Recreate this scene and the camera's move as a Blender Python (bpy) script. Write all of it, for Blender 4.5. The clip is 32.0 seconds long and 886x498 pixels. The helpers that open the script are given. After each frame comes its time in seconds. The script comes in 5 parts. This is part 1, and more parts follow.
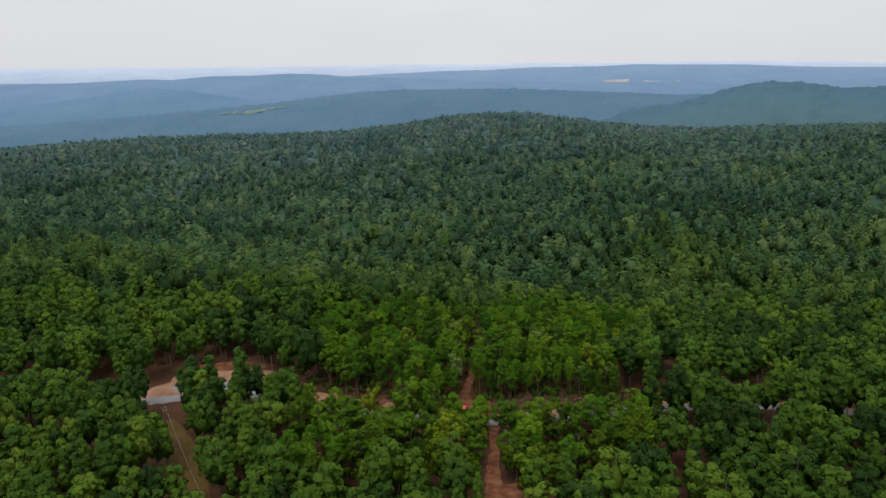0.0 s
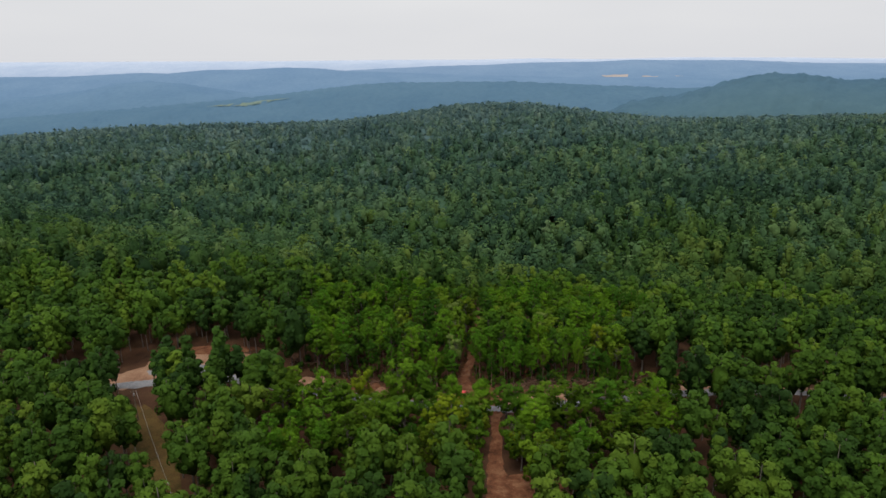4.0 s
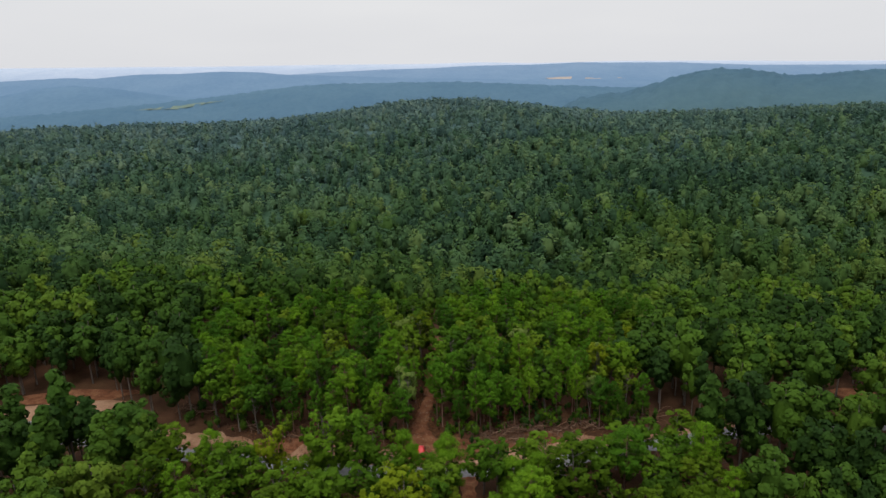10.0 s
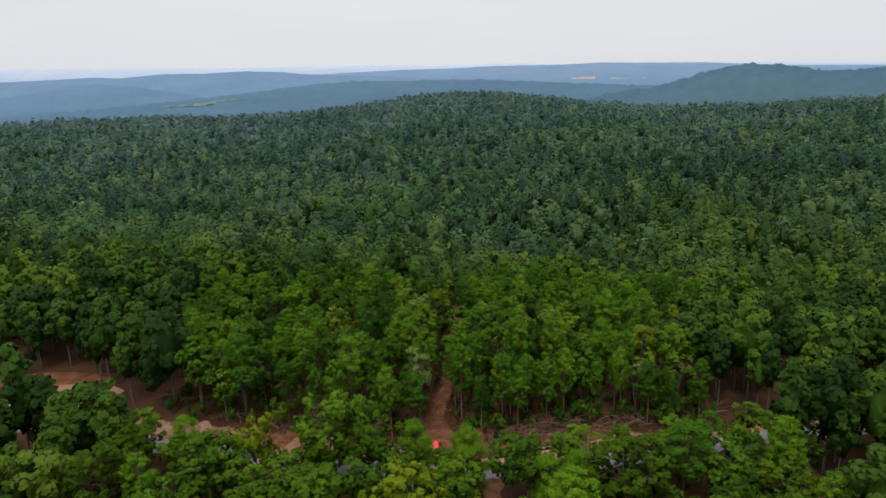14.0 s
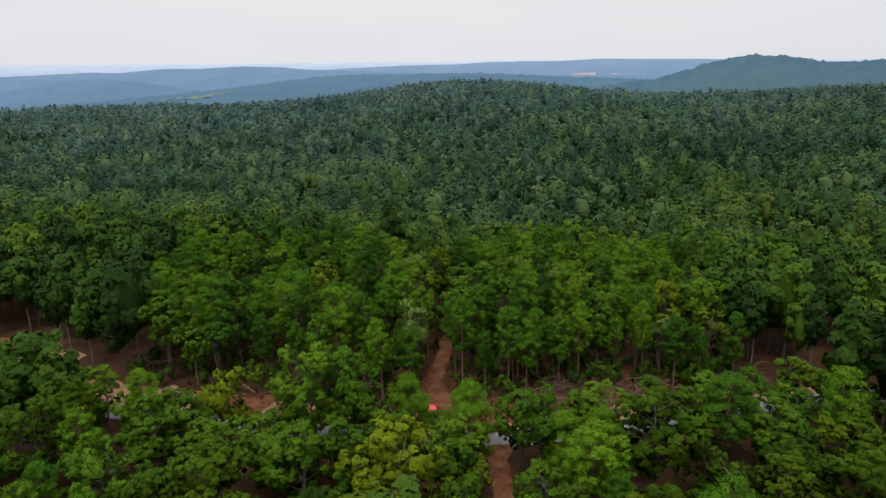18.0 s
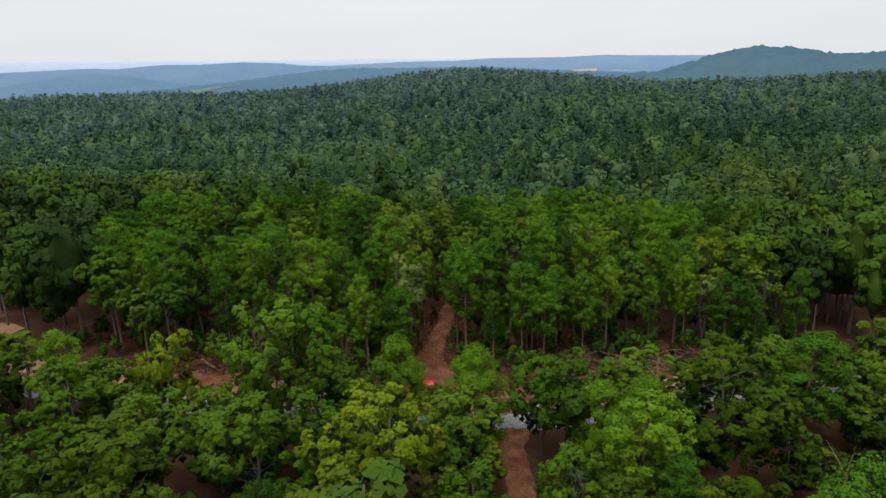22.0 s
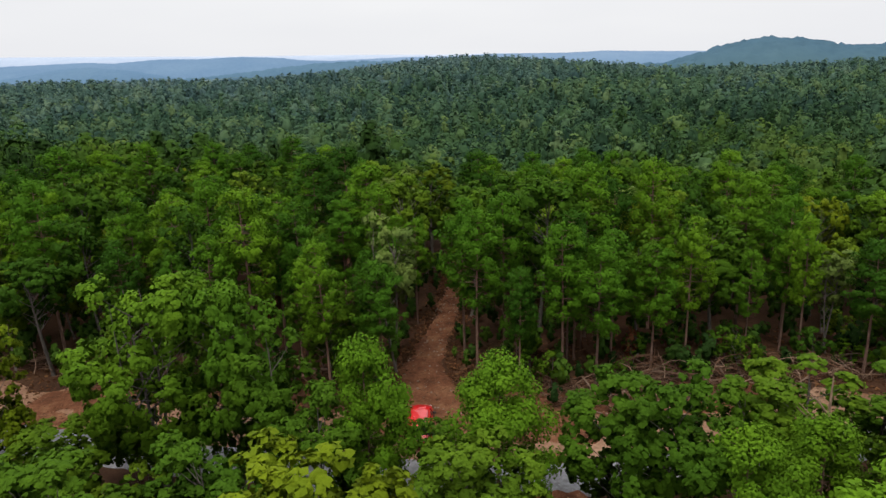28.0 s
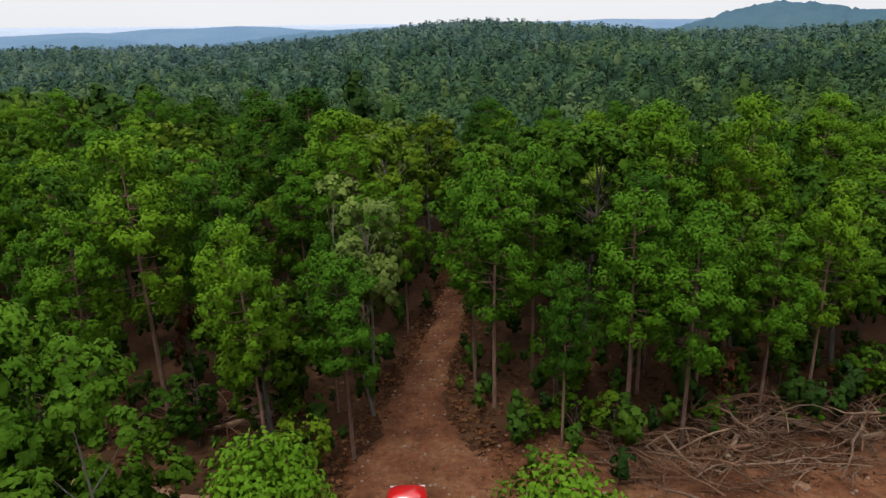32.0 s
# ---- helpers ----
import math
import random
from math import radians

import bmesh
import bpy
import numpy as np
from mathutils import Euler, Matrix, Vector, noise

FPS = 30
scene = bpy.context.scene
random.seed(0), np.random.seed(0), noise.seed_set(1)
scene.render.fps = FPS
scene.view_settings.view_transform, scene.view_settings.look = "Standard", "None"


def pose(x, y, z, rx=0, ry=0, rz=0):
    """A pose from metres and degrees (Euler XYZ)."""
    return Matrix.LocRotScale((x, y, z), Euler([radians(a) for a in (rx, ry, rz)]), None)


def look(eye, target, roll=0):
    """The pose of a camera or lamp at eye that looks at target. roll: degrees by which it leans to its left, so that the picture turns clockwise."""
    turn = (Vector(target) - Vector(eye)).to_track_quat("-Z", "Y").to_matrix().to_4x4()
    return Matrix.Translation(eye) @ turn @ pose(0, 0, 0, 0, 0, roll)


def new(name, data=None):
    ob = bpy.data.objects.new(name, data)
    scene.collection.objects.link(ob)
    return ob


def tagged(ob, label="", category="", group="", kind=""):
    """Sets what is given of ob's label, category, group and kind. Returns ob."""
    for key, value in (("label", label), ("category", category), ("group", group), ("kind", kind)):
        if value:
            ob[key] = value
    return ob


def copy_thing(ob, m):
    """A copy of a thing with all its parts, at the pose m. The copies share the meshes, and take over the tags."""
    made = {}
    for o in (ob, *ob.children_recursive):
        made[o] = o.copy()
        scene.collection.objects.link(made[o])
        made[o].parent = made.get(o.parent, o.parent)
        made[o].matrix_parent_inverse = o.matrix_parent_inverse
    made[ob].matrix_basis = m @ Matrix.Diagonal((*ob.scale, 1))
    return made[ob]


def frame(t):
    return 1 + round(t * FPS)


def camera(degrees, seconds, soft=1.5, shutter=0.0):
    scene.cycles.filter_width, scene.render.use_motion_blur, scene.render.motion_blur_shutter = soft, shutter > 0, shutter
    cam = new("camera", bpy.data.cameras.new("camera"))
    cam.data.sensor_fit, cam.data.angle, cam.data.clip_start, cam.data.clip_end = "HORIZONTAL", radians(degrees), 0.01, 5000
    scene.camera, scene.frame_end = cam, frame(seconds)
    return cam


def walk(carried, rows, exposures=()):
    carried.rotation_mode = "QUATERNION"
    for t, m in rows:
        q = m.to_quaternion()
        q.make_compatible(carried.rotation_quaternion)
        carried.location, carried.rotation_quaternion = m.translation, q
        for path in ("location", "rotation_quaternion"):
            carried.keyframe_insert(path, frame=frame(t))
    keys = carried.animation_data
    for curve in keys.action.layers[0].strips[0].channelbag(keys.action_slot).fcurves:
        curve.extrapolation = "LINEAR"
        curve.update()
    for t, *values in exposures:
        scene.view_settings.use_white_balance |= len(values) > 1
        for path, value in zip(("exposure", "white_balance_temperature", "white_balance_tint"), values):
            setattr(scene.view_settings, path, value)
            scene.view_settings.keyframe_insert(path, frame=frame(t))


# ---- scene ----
cam = camera(69.0, 32.0, soft=1.5)
METRES, EYE, TILT, LEAN, TURN = 165.0, 96.5, 0.0, 0.0, 0.0
ROWS = [
    (0.0, 0.0, 0.0, 0.0, -0.49, -15.94, 1.7),
    (0.5, -0.0, 0.0017, -0.0088, -0.5, -15.98, 1.69),
    (1.0, -0.0001, 0.0049, -0.017, -0.5, -15.97, 1.67),
    (1.5, -0.0001, 0.0091, -0.0253, -0.5, -15.96, 1.66),
    (2.0, -0.0002, 0.0141, -0.0336, -0.54, -15.98, 1.66),
    (2.5, -0.0005, 0.0212, -0.0421, -0.61, -16.19, 1.61),
    (4.5, -0.0014, 0.1031, -0.0722, -0.64, -16.19, 1.49),
    (5.0, -0.0016, 0.1312, -0.0793, -0.62, -16.08, 1.49),
    (5.5, -0.0016, 0.1588, -0.0867, -1.62, -16.01, 1.58),
    (6.0, -0.0016, 0.1847, -0.094, -3.57, -16.03, 1.7),
    (6.5, -0.0014, 0.2098, -0.1018, -6.15, -16.04, 1.82),
    (7.0, -0.0009, 0.2336, -0.1094, -6.12, -16.0, 1.82),
    (7.5, -0.0, 0.2566, -0.1175, -6.1, -15.96, 1.82),
    (8.0, 0.0007, 0.2792, -0.1255, -5.98, -15.94, 1.81),
    (8.5, 0.0021, 0.301, -0.1335, -5.92, -15.89, 1.81),
    (9.0, 0.0037, 0.3203, -0.1412, -5.46, -15.86, 1.8),
    (9.5, 0.0047, 0.3416, -0.1506, -5.47, -15.82, 1.82),
    (10.0, 0.006, 0.3606, -0.1593, -5.46, -15.77, 1.8),
    (10.5, 0.0075, 0.3784, -0.1681, -5.46, -15.68, 1.85),
    (11.0, 0.0086, 0.394, -0.1768, -5.47, -15.52, 1.86),
    (11.5, 0.0093, 0.4077, -0.1855, -5.01, -15.48, 1.84),
    (12.0, 0.0106, 0.4196, -0.1944, -3.53, -15.4, 1.8),
    (12.5, 0.0111, 0.4303, -0.2033, -3.55, -15.37, 1.81),
    (13.0, 0.0114, 0.4402, -0.2126, -3.53, -15.33, 1.85),
    (13.5, 0.0123, 0.4485, -0.2213, -3.57, -15.41, 1.8),
    (14.0, 0.0128, 0.4562, -0.2291, -3.56, -15.49, 1.81),
    (14.5, 0.0129, 0.4655, -0.239, -3.56, -15.41, 1.8),
    (16.5, 0.0142, 0.4944, -0.2744, -3.59, -15.52, 1.76),
    (17.0, 0.0144, 0.5011, -0.2832, -3.59, -15.54, 1.77),
    (17.5, 0.0146, 0.5082, -0.2913, -3.6, -15.58, 1.76),
    (18.0, 0.015, 0.5164, -0.2996, -3.59, -15.62, 1.71),
    (18.5, 0.0152, 0.5256, -0.3079, -3.61, -15.61, 1.76),
    (19.0, 0.0157, 0.5347, -0.3152, -3.62, -15.66, 1.72),
    (19.5, 0.0164, 0.5458, -0.324, -3.61, -15.7, 1.73),
    (20.0, 0.0168, 0.5565, -0.3322, -3.58, -15.7, 1.76),
    (20.5, 0.0175, 0.5675, -0.3402, -3.59, -15.71, 1.73),
    (21.0, 0.018, 0.5786, -0.3482, -3.58, -15.72, 1.73),
    (21.5, 0.0187, 0.5902, -0.3563, -3.56, -15.72, 1.7),
    (22.0, 0.0192, 0.6019, -0.3644, -3.56, -15.73, 1.73),
    (22.5, 0.0198, 0.6138, -0.3725, -3.55, -15.73, 1.74),
    (23.0, 0.0203, 0.626, -0.3806, -3.53, -15.75, 1.75),
    (23.5, 0.0208, 0.6384, -0.3888, -3.53, -15.76, 1.72),
    (24.0, 0.0213, 0.6498, -0.3963, -3.53, -15.77, 1.72),
    (24.5, 0.0217, 0.6634, -0.4051, -3.51, -15.81, 1.71),
    (26.5, 0.0243, 0.7111, -0.4226, -3.52, -15.82, 1.68),
    (27.0, 0.0251, 0.7222, -0.4227, -3.51, -15.9, 1.67),
    (27.5, 0.0257, 0.7344, -0.423, -3.48, -15.9, 1.63),
    (28.0, 0.0264, 0.7473, -0.4261, -3.48, -15.92, 1.62),
    (28.5, 0.027, 0.7612, -0.4304, -3.49, -15.95, 1.6),
    (29.0, 0.0279, 0.7763, -0.4339, -3.49, -15.98, 1.6),
    (29.5, 0.0287, 0.7908, -0.4371, -3.5, -16.0, 1.62),
    (30.0, 0.0297, 0.8069, -0.4404, -3.49, -15.89, 1.64),
    (30.5, 0.0306, 0.8203, -0.4437, -3.48, -15.85, 1.68),
    (31.0, 0.0312, 0.8332, -0.4474, -3.48, -15.76, 1.66),
    (31.5, 0.0319, 0.8452, -0.4508, -3.46, -15.74, 1.67),
    (32.0, 0.0324, 0.855, -0.4536, -3.46, -18.34, 1.76),
]
walk(cam, [(t, pose(0, 0, EYE, TILT, LEAN, TURN) @ pose(METRES * x, METRES * y, METRES * z, 90 + pitch, roll, yaw)) for t, x, y, z, yaw, pitch, roll in ROWS],
     exposures=[(0.0, -0.07), (10.0, -0.04), (20.0, 0.05), (32.0, 0.19)])

# ---------------------------------------------------------------- world and light
SUN_UP, SUN_ROUND = radians(64), radians(200)
ZENITH = 2.1
world = bpy.data.worlds.new("overcast_sky")
scene.world = world
world.use_nodes = True
wn, wl = world.node_tree.nodes, world.node_tree.links
wn.clear()
w_out = wn.new("ShaderNodeOutputWorld")
w_sky = wn.new("ShaderNodeTexSky")
w_sky.sky_type, w_sky.sun_disc = "NISHITA", False
w_sky.sun_elevation, w_sky.sun_rotation = SUN_UP, SUN_ROUND
w_sky.dust_density, w_sky.air_density = 4.0, 1.5
w_blue = wn.new("ShaderNodeBackground")
w_blue.inputs["Strength"].default_value = 0.08
wl.new(w_sky.outputs["Color"], w_blue.inputs["Color"])
# the cloud sheet: even, a little whiter overhead, with faint broad mottling
w_geo = wn.new("ShaderNodeTexCoord")
w_map = wn.new("ShaderNodeMapping")
w_map.inputs["Scale"].default_value = (1.0, 1.0, 5.0)
wl.new(w_geo.outputs["Generated"], w_map.inputs["Vector"])
w_noise = wn.new("ShaderNodeTexNoise")
w_noise.inputs["Scale"].default_value, w_noise.inputs["Detail"].default_value = 1.6, 3.0
wl.new(w_map.outputs["Vector"], w_noise.inputs["Vector"])
w_ramp = wn.new("ShaderNodeValToRGB")
w_ramp.color_ramp.elements[0].position, w_ramp.color_ramp.elements[1].position = 0.3, 0.72
w_ramp.color_ramp.elements[0].color = (0.765, 0.775, 0.81, 1)
w_ramp.color_ramp.elements[1].color = (0.84, 0.845, 0.865, 1)
wl.new(w_noise.outputs["Fac"], w_ramp.inputs["Fac"])
# an overcast sky is about twice as bright overhead as at the horizon
w_sep = wn.new("ShaderNodeSeparateXYZ")
wl.new(w_geo.outputs["Generated"], w_sep.inputs["Vector"])
w_up = wn.new("ShaderNodeMapRange")
w_up.inputs["From Min"].default_value, w_up.inputs["From Max"].default_value = 0.12, 0.9
w_up.inputs["To Min"].default_value, w_up.inputs["To Max"].default_value = 1.0, ZENITH
wl.new(w_sep.outputs["Z"], w_up.inputs["Value"])
w_cloud = wn.new("ShaderNodeBackground")
wl.new(w_up.outputs["Result"], w_cloud.inputs["Strength"])
wl.new(w_ramp.outputs["Color"], w_cloud.inputs["Color"])
w_mix = wn.new("ShaderNodeMixShader")
w_mix.inputs["Fac"].default_value = 0.93
wl.new(w_blue.outputs["Background"], w_mix.inputs[1])
wl.new(w_cloud.outputs["Background"], w_mix.inputs[2])
wl.new(w_mix.outputs["Shader"], w_out.inputs["Surface"])

sun = new("sun", bpy.data.lights.new("sun", "SUN"))
sun.data.energy, sun.data.angle, sun.data.color = 1.5, radians(14), (1.0, 0.96, 0.9)
sun.matrix_world = look((0, 0, 300), (0 - 300 * math.cos(SUN_UP) * math.sin(SUN_ROUND), -300 * math.cos(SUN_UP) * math.cos(SUN_ROUND), 300 - 300 * math.sin(SUN_UP)))


# ---------------------------------------------------------------- materials
def material(name, rough=0.8, spec=0.2):
    m = bpy.data.materials.new(name)
    m.use_nodes = True
    b = m.node_tree.nodes["Principled BSDF"]
    b.inputs["Roughness"].default_value = rough
    b.inputs["Specular IOR Level"].default_value = spec
    return m, m.node_tree.nodes, m.node_tree.links, b


def ramp(n, stops):
    r = n.new("ShaderNodeValToRGB")
    e = r.color_ramp.elements
    while len(e) < len(stops):
        e.new(0.5)
    for i, (p, c) in enumerate(stops):
        e[i].position, e[i].color = p, (*c, 1)
    return r


def noise_node(n, l, scale, detail=4.0, rough=0.55, vec=None):
    t = n.new("ShaderNodeTexNoise")
    t.inputs["Scale"].default_value, t.inputs["Detail"].default_value, t.inputs["Roughness"].default_value = scale, detail, rough
    if vec is None:
        g = n.new("ShaderNodeNewGeometry")
        vec = g.outputs["Position"]
    l.new(vec, t.inputs["Vector"])
    return t


def times(n, l, a, b):
    m = n.new("ShaderNodeMix")
    m.data_type, m.blend_type = "RGBA", "MULTIPLY"
    m.inputs["Factor"].default_value = 1.0
    l.new(a, m.inputs[6])
    l.new(b, m.inputs[7])
    return m.outputs[2]


def blend(n, l, fac, a, b):
    m = n.new("ShaderNodeMix")
    m.data_type = "RGBA"
    l.new(fac, m.inputs["Factor"])
    l.new(a, m.inputs[6])
    l.new(b, m.inputs[7])
    return m.outputs[2]


def leaf_material(name, stops, joined=False, through_light=0.08, rough_clumps=0.45, far=False):
    """Foliage: the tree's shade of green, haze included in far stands, each leaf a little lighter or darker, light
    passing through.
    """
    m, n, l, b = material(name, 0.7, 0.04)
    if joined:
        src = n.new("ShaderNodeAttribute")
        src.attribute_name = "tint"
        fac = src.outputs["Fac"]
    else:
        src = n.new("ShaderNodeObjectInfo")
        fac = src.outputs["Random"]
    tree = ramp(n, stops)
    l.new(fac, tree.inputs["Fac"])
    g = n.new("ShaderNodeNewGeometry")
    if far:
        each = ramp(n, [(0.0, (0.93, 0.94, 0.94)), (1.0, (1.08, 1.06, 1.04))])
    else:
        each = ramp(n, [(0.0, (0.9, 0.91, 0.9)), (0.55, (0.98, 0.99, 0.97)), (1.0, (1.13, 1.11, 1.07))])
    l.new(g.outputs["Random Per Island"], each.inputs["Fac"])
    broad = noise_node(n, l, 0.35, 2.0)
    patch = ramp(n, [(0.3, (0.92, 0.93, 0.94)), (0.7, (1.08, 1.06, 1.02))] if far else [(0.3, (0.8, 0.84, 0.85)), (0.7, (1.18, 1.12, 1.02))])
    l.new(broad.outputs["Fac"], patch.inputs["Fac"])
    col = times(n, l, times(n, l, tree.outputs["Color"], each.outputs["Color"]), patch.outputs["Color"])
    l.new(col, b.inputs["Base Color"])
    # leaf clumps too small to build
    clump = noise_node(n, l, 1.9 if joined else 3.4, 3.0, 0.65)
    bp = n.new("ShaderNodeBump")
    bp.inputs["Strength"].default_value, bp.inputs["Distance"].default_value = 0.12 if far else rough_clumps, 0.5 if joined else 0.25
    l.new(clump.outputs["Fac"], bp.inputs["Height"])
    l.new(bp.outputs["Normal"], b.inputs["Normal"])
    tr = n.new("ShaderNodeBsdfTranslucent")
    l.new(col, tr.inputs["Color"])
    mix = n.new("ShaderNodeMixShader")
    mix.inputs["Fac"].default_value = 0.2 if far else through_light
    l.new(b.outputs["BSDF"], mix.inputs[1])
    l.new(tr.outputs["BSDF"], mix.inputs[2])
    l.new(mix.outputs["Shader"], n["Material Output"].inputs["Surface"])
    return m


def earth_material(name, lo, mid, hi, scale, bump=0.3, speck=(0.5, 0.45, 0.38), speck_at=0.72, rough=0.95):
    """Bare ground: broad stains, grain and paler bits."""
    m, n, l, b = material(name, rough, 0.1)
    big = noise_node(n, l, scale, 5.0, 0.6)
    base = ramp(n, [(0.3, lo), (0.5, mid), (0.72, hi)])
    l.new(big.outputs["Fac"], base.inputs["Fac"])
    fine = noise_node(n, l, 3.1, 6.0, 0.7)
    grain = ramp(n, [(0.3, (0.62, 0.6, 0.58)), (0.7, (1.25, 1.25, 1.25))])
    l.new(fine.outputs["Fac"], grain.inputs["Fac"])
    col = times(n, l, base.outputs["Color"], grain.outputs["Color"])
    bits = noise_node(n, l, 6.5, 3.0, 0.65)
    where = ramp(n, [(speck_at, (0, 0, 0)), (speck_at + 0.05, (0.8, 0.8, 0.8))])
    l.new(bits.outputs["Fac"], where.inputs["Fac"])
    pale = n.new("ShaderNodeRGB")
    pale.outputs[0].default_value = (*speck, 1)
    col = blend(n, l, where.outputs["Color"], col, pale.outputs[0])
    l.new(col, b.inputs["Base Color"])
    bp = n.new("ShaderNodeBump")
    bp.inputs["Strength"].default_value, bp.inputs["Distance"].default_value = bump, 0.15
    l.new(fine.outputs["Fac"], bp.inputs["Height"])
    l.new(bp.outputs["Normal"], b.inputs["Normal"])
    return m


def bark_material(name, lo, hi, joined=False):
    m, n, l, b = material(name, 0.92, 0.1)
    g = n.new("ShaderNodeNewGeometry")
    mp = n.new("ShaderNodeMapping")
    mp.inputs["Scale"].default_value = (6, 6, 0.8)
    l.new(g.outputs["Position"], mp.inputs["Vector"])
    t = noise_node(n, l, 1.6, 5.0, 0.7, mp.outputs["Vector"])
    r = ramp(n, [(0.3, lo), (0.7, hi)])
    l.new(t.outputs["Fac"], r.inputs["Fac"])
    o = n.new("ShaderNodeObjectInfo")
    v = ramp(n, [(0.0, (0.7, 0.7, 0.72)), (1.0, (1.3, 1.25, 1.2))])
    l.new(o.outputs["Random"], v.inputs["Fac"])
    l.new(times(n, l, r.outputs["Color"], v.outputs["Color"]), b.inputs["Base Color"])
    bp = n.new("ShaderNodeBump")
    bp.inputs["Strength"].default_value, bp.inputs["Distance"].default_value = 0.5, 0.05
    l.new(t.outputs["Fac"], bp.inputs["Height"])
    l.new(bp.outputs["Normal"], b.inputs["Normal"])
    return m


def plain_material(name, colour, rough=0.6, metal=0.0, spec=0.3, vary=0.12, coat=0.0):
    m, n, l, b = material(name, rough, spec)
    t = noise_node(n, l, 2.3, 4.0)
    r = ramp(n, [(0.3, tuple(c * (1 - vary) for c in colour)), (0.7, tuple(min(1, c * (1 + vary)) for c in colour))])
    l.new(t.outputs["Fac"], r.inputs["Fac"])
    l.new(r.outputs["Color"], b.inputs["Base Color"])
    b.inputs["Metallic"].default_value = metal
    b.inputs["Coat Weight"].default_value = coat
    return m


OAK = [(0.0, (0.0370, 0.0830, 0.0062)), (0.3, (0.0472, 0.1004, 0.0064)), (0.65, (0.0777, 0.1395, 0.0074)), (0.9, (0.1132, 0.1706, 0.0092)), (1.0, (0.1413, 0.1917, 0.0124))]
DARK = [(0.0, (0.056, 0.124, 0.0082)), (1.0, (0.078, 0.150, 0.0088))]
YELLOW = [(0.0, (0.1006, 0.1492, 0.0062)), (1.0, (0.1221, 0.1608, 0.0074))]
PALE = [(0.0, (0.0892, 0.138, 0.03)), (1.0, (0.1232, 0.1702, 0.039))]
PINE = [(0.0, (0.026, 0.0665, 0.0051)), (0.5, (0.0598, 0.1341, 0.0070)), (1.0, (0.1099, 0.1935, 0.0084))]
YOUNG = [(0.0, (0.0601, 0.1388, 0.0074)), (1.0, (0.0824, 0.1641, 0.0084))]
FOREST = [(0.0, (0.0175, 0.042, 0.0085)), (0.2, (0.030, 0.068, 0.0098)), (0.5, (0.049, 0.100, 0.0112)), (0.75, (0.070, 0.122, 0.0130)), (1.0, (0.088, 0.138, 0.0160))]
# far stands: distance haze is put into the leaf colours, bluer belt by belt
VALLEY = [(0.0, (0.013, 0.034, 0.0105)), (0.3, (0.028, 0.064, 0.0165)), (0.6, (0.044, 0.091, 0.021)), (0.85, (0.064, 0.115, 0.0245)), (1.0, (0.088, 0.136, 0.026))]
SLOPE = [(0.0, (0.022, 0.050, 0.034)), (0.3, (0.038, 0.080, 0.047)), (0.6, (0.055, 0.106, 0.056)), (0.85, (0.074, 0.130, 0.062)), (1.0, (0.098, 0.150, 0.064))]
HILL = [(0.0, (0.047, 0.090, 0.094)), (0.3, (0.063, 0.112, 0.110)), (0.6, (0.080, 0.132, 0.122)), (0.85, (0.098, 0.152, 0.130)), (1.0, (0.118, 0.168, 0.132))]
leaf_oak = leaf_material("leaf_oak", [(p, (r * 0.76, g * 0.85, b)) for p, (r, g, b) in OAK])
leaf_fine = leaf_material("leaf_fine", [(0.0, (0.040, 0.090, 0.0062)), (0.6, (0.056, 0.112, 0.0070)), (1.0, (0.074, 0.130, 0.0082))])
# the oak greens darkened, standing in for shade between the crowns
leaf_grove = leaf_material("leaf_grove", [(p, tuple(c * 0.6 for c in rgb)) for p, rgb in OAK])
leaf_dark = leaf_material("leaf_dark", DARK)
leaf_yellow = leaf_material("leaf_yellow", YELLOW)
leaf_pale = leaf_material("leaf_pale", PALE)
leaf_pine = leaf_material("leaf_pine", [(p, (r * 0.8, g * 0.9, b)) for p, (r, g, b) in PINE])
leaf_young = leaf_material("leaf_young_pine", YOUNG, through_light=0.1)
leaf_forest = leaf_material("leaf_forest", [(p, tuple(c * 0.92 for c in rgb)) for p, rgb in FOREST], joined=True)
# the forest greens darkened likewise, for gap shade before the road
leaf_before = leaf_material("leaf_before", [(p, tuple(c * 0.78 for c in rgb)) for p, rgb in FOREST], joined=True)
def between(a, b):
    """Shades half-way between the haze-tinted greens of two belts."""
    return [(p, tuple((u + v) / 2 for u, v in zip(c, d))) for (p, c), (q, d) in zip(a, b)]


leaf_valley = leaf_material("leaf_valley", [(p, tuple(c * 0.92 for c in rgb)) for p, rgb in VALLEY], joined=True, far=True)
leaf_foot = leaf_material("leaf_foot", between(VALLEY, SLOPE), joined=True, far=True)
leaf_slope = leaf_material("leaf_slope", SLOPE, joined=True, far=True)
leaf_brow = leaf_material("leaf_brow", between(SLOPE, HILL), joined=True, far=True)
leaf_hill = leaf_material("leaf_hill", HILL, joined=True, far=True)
leaf_dead = leaf_material("leaf_dead", [(0.0, (0.075, 0.026, 0.012)), (1.0, (0.11, 0.044, 0.02))])
bark_pine = bark_material("bark_pine", (0.07, 0.04, 0.03), (0.2, 0.13, 0.1))
bark_oak = bark_material("bark_oak", (0.05, 0.045, 0.04), (0.17, 0.15, 0.13))
wood_dead = bark_material("wood_dead", (0.062, 0.032, 0.02), (0.17, 0.1, 0.062))
wood_grey = bark_material("wood_grey", (0.1, 0.064, 0.044), (0.26, 0.18, 0.128))
mat_floor = earth_material("forest_litter", (0.03, 0.016, 0.009), (0.058, 0.028, 0.015), (0.072, 0.04, 0.02), 0.16, speck=(0.09, 0.06, 0.04))
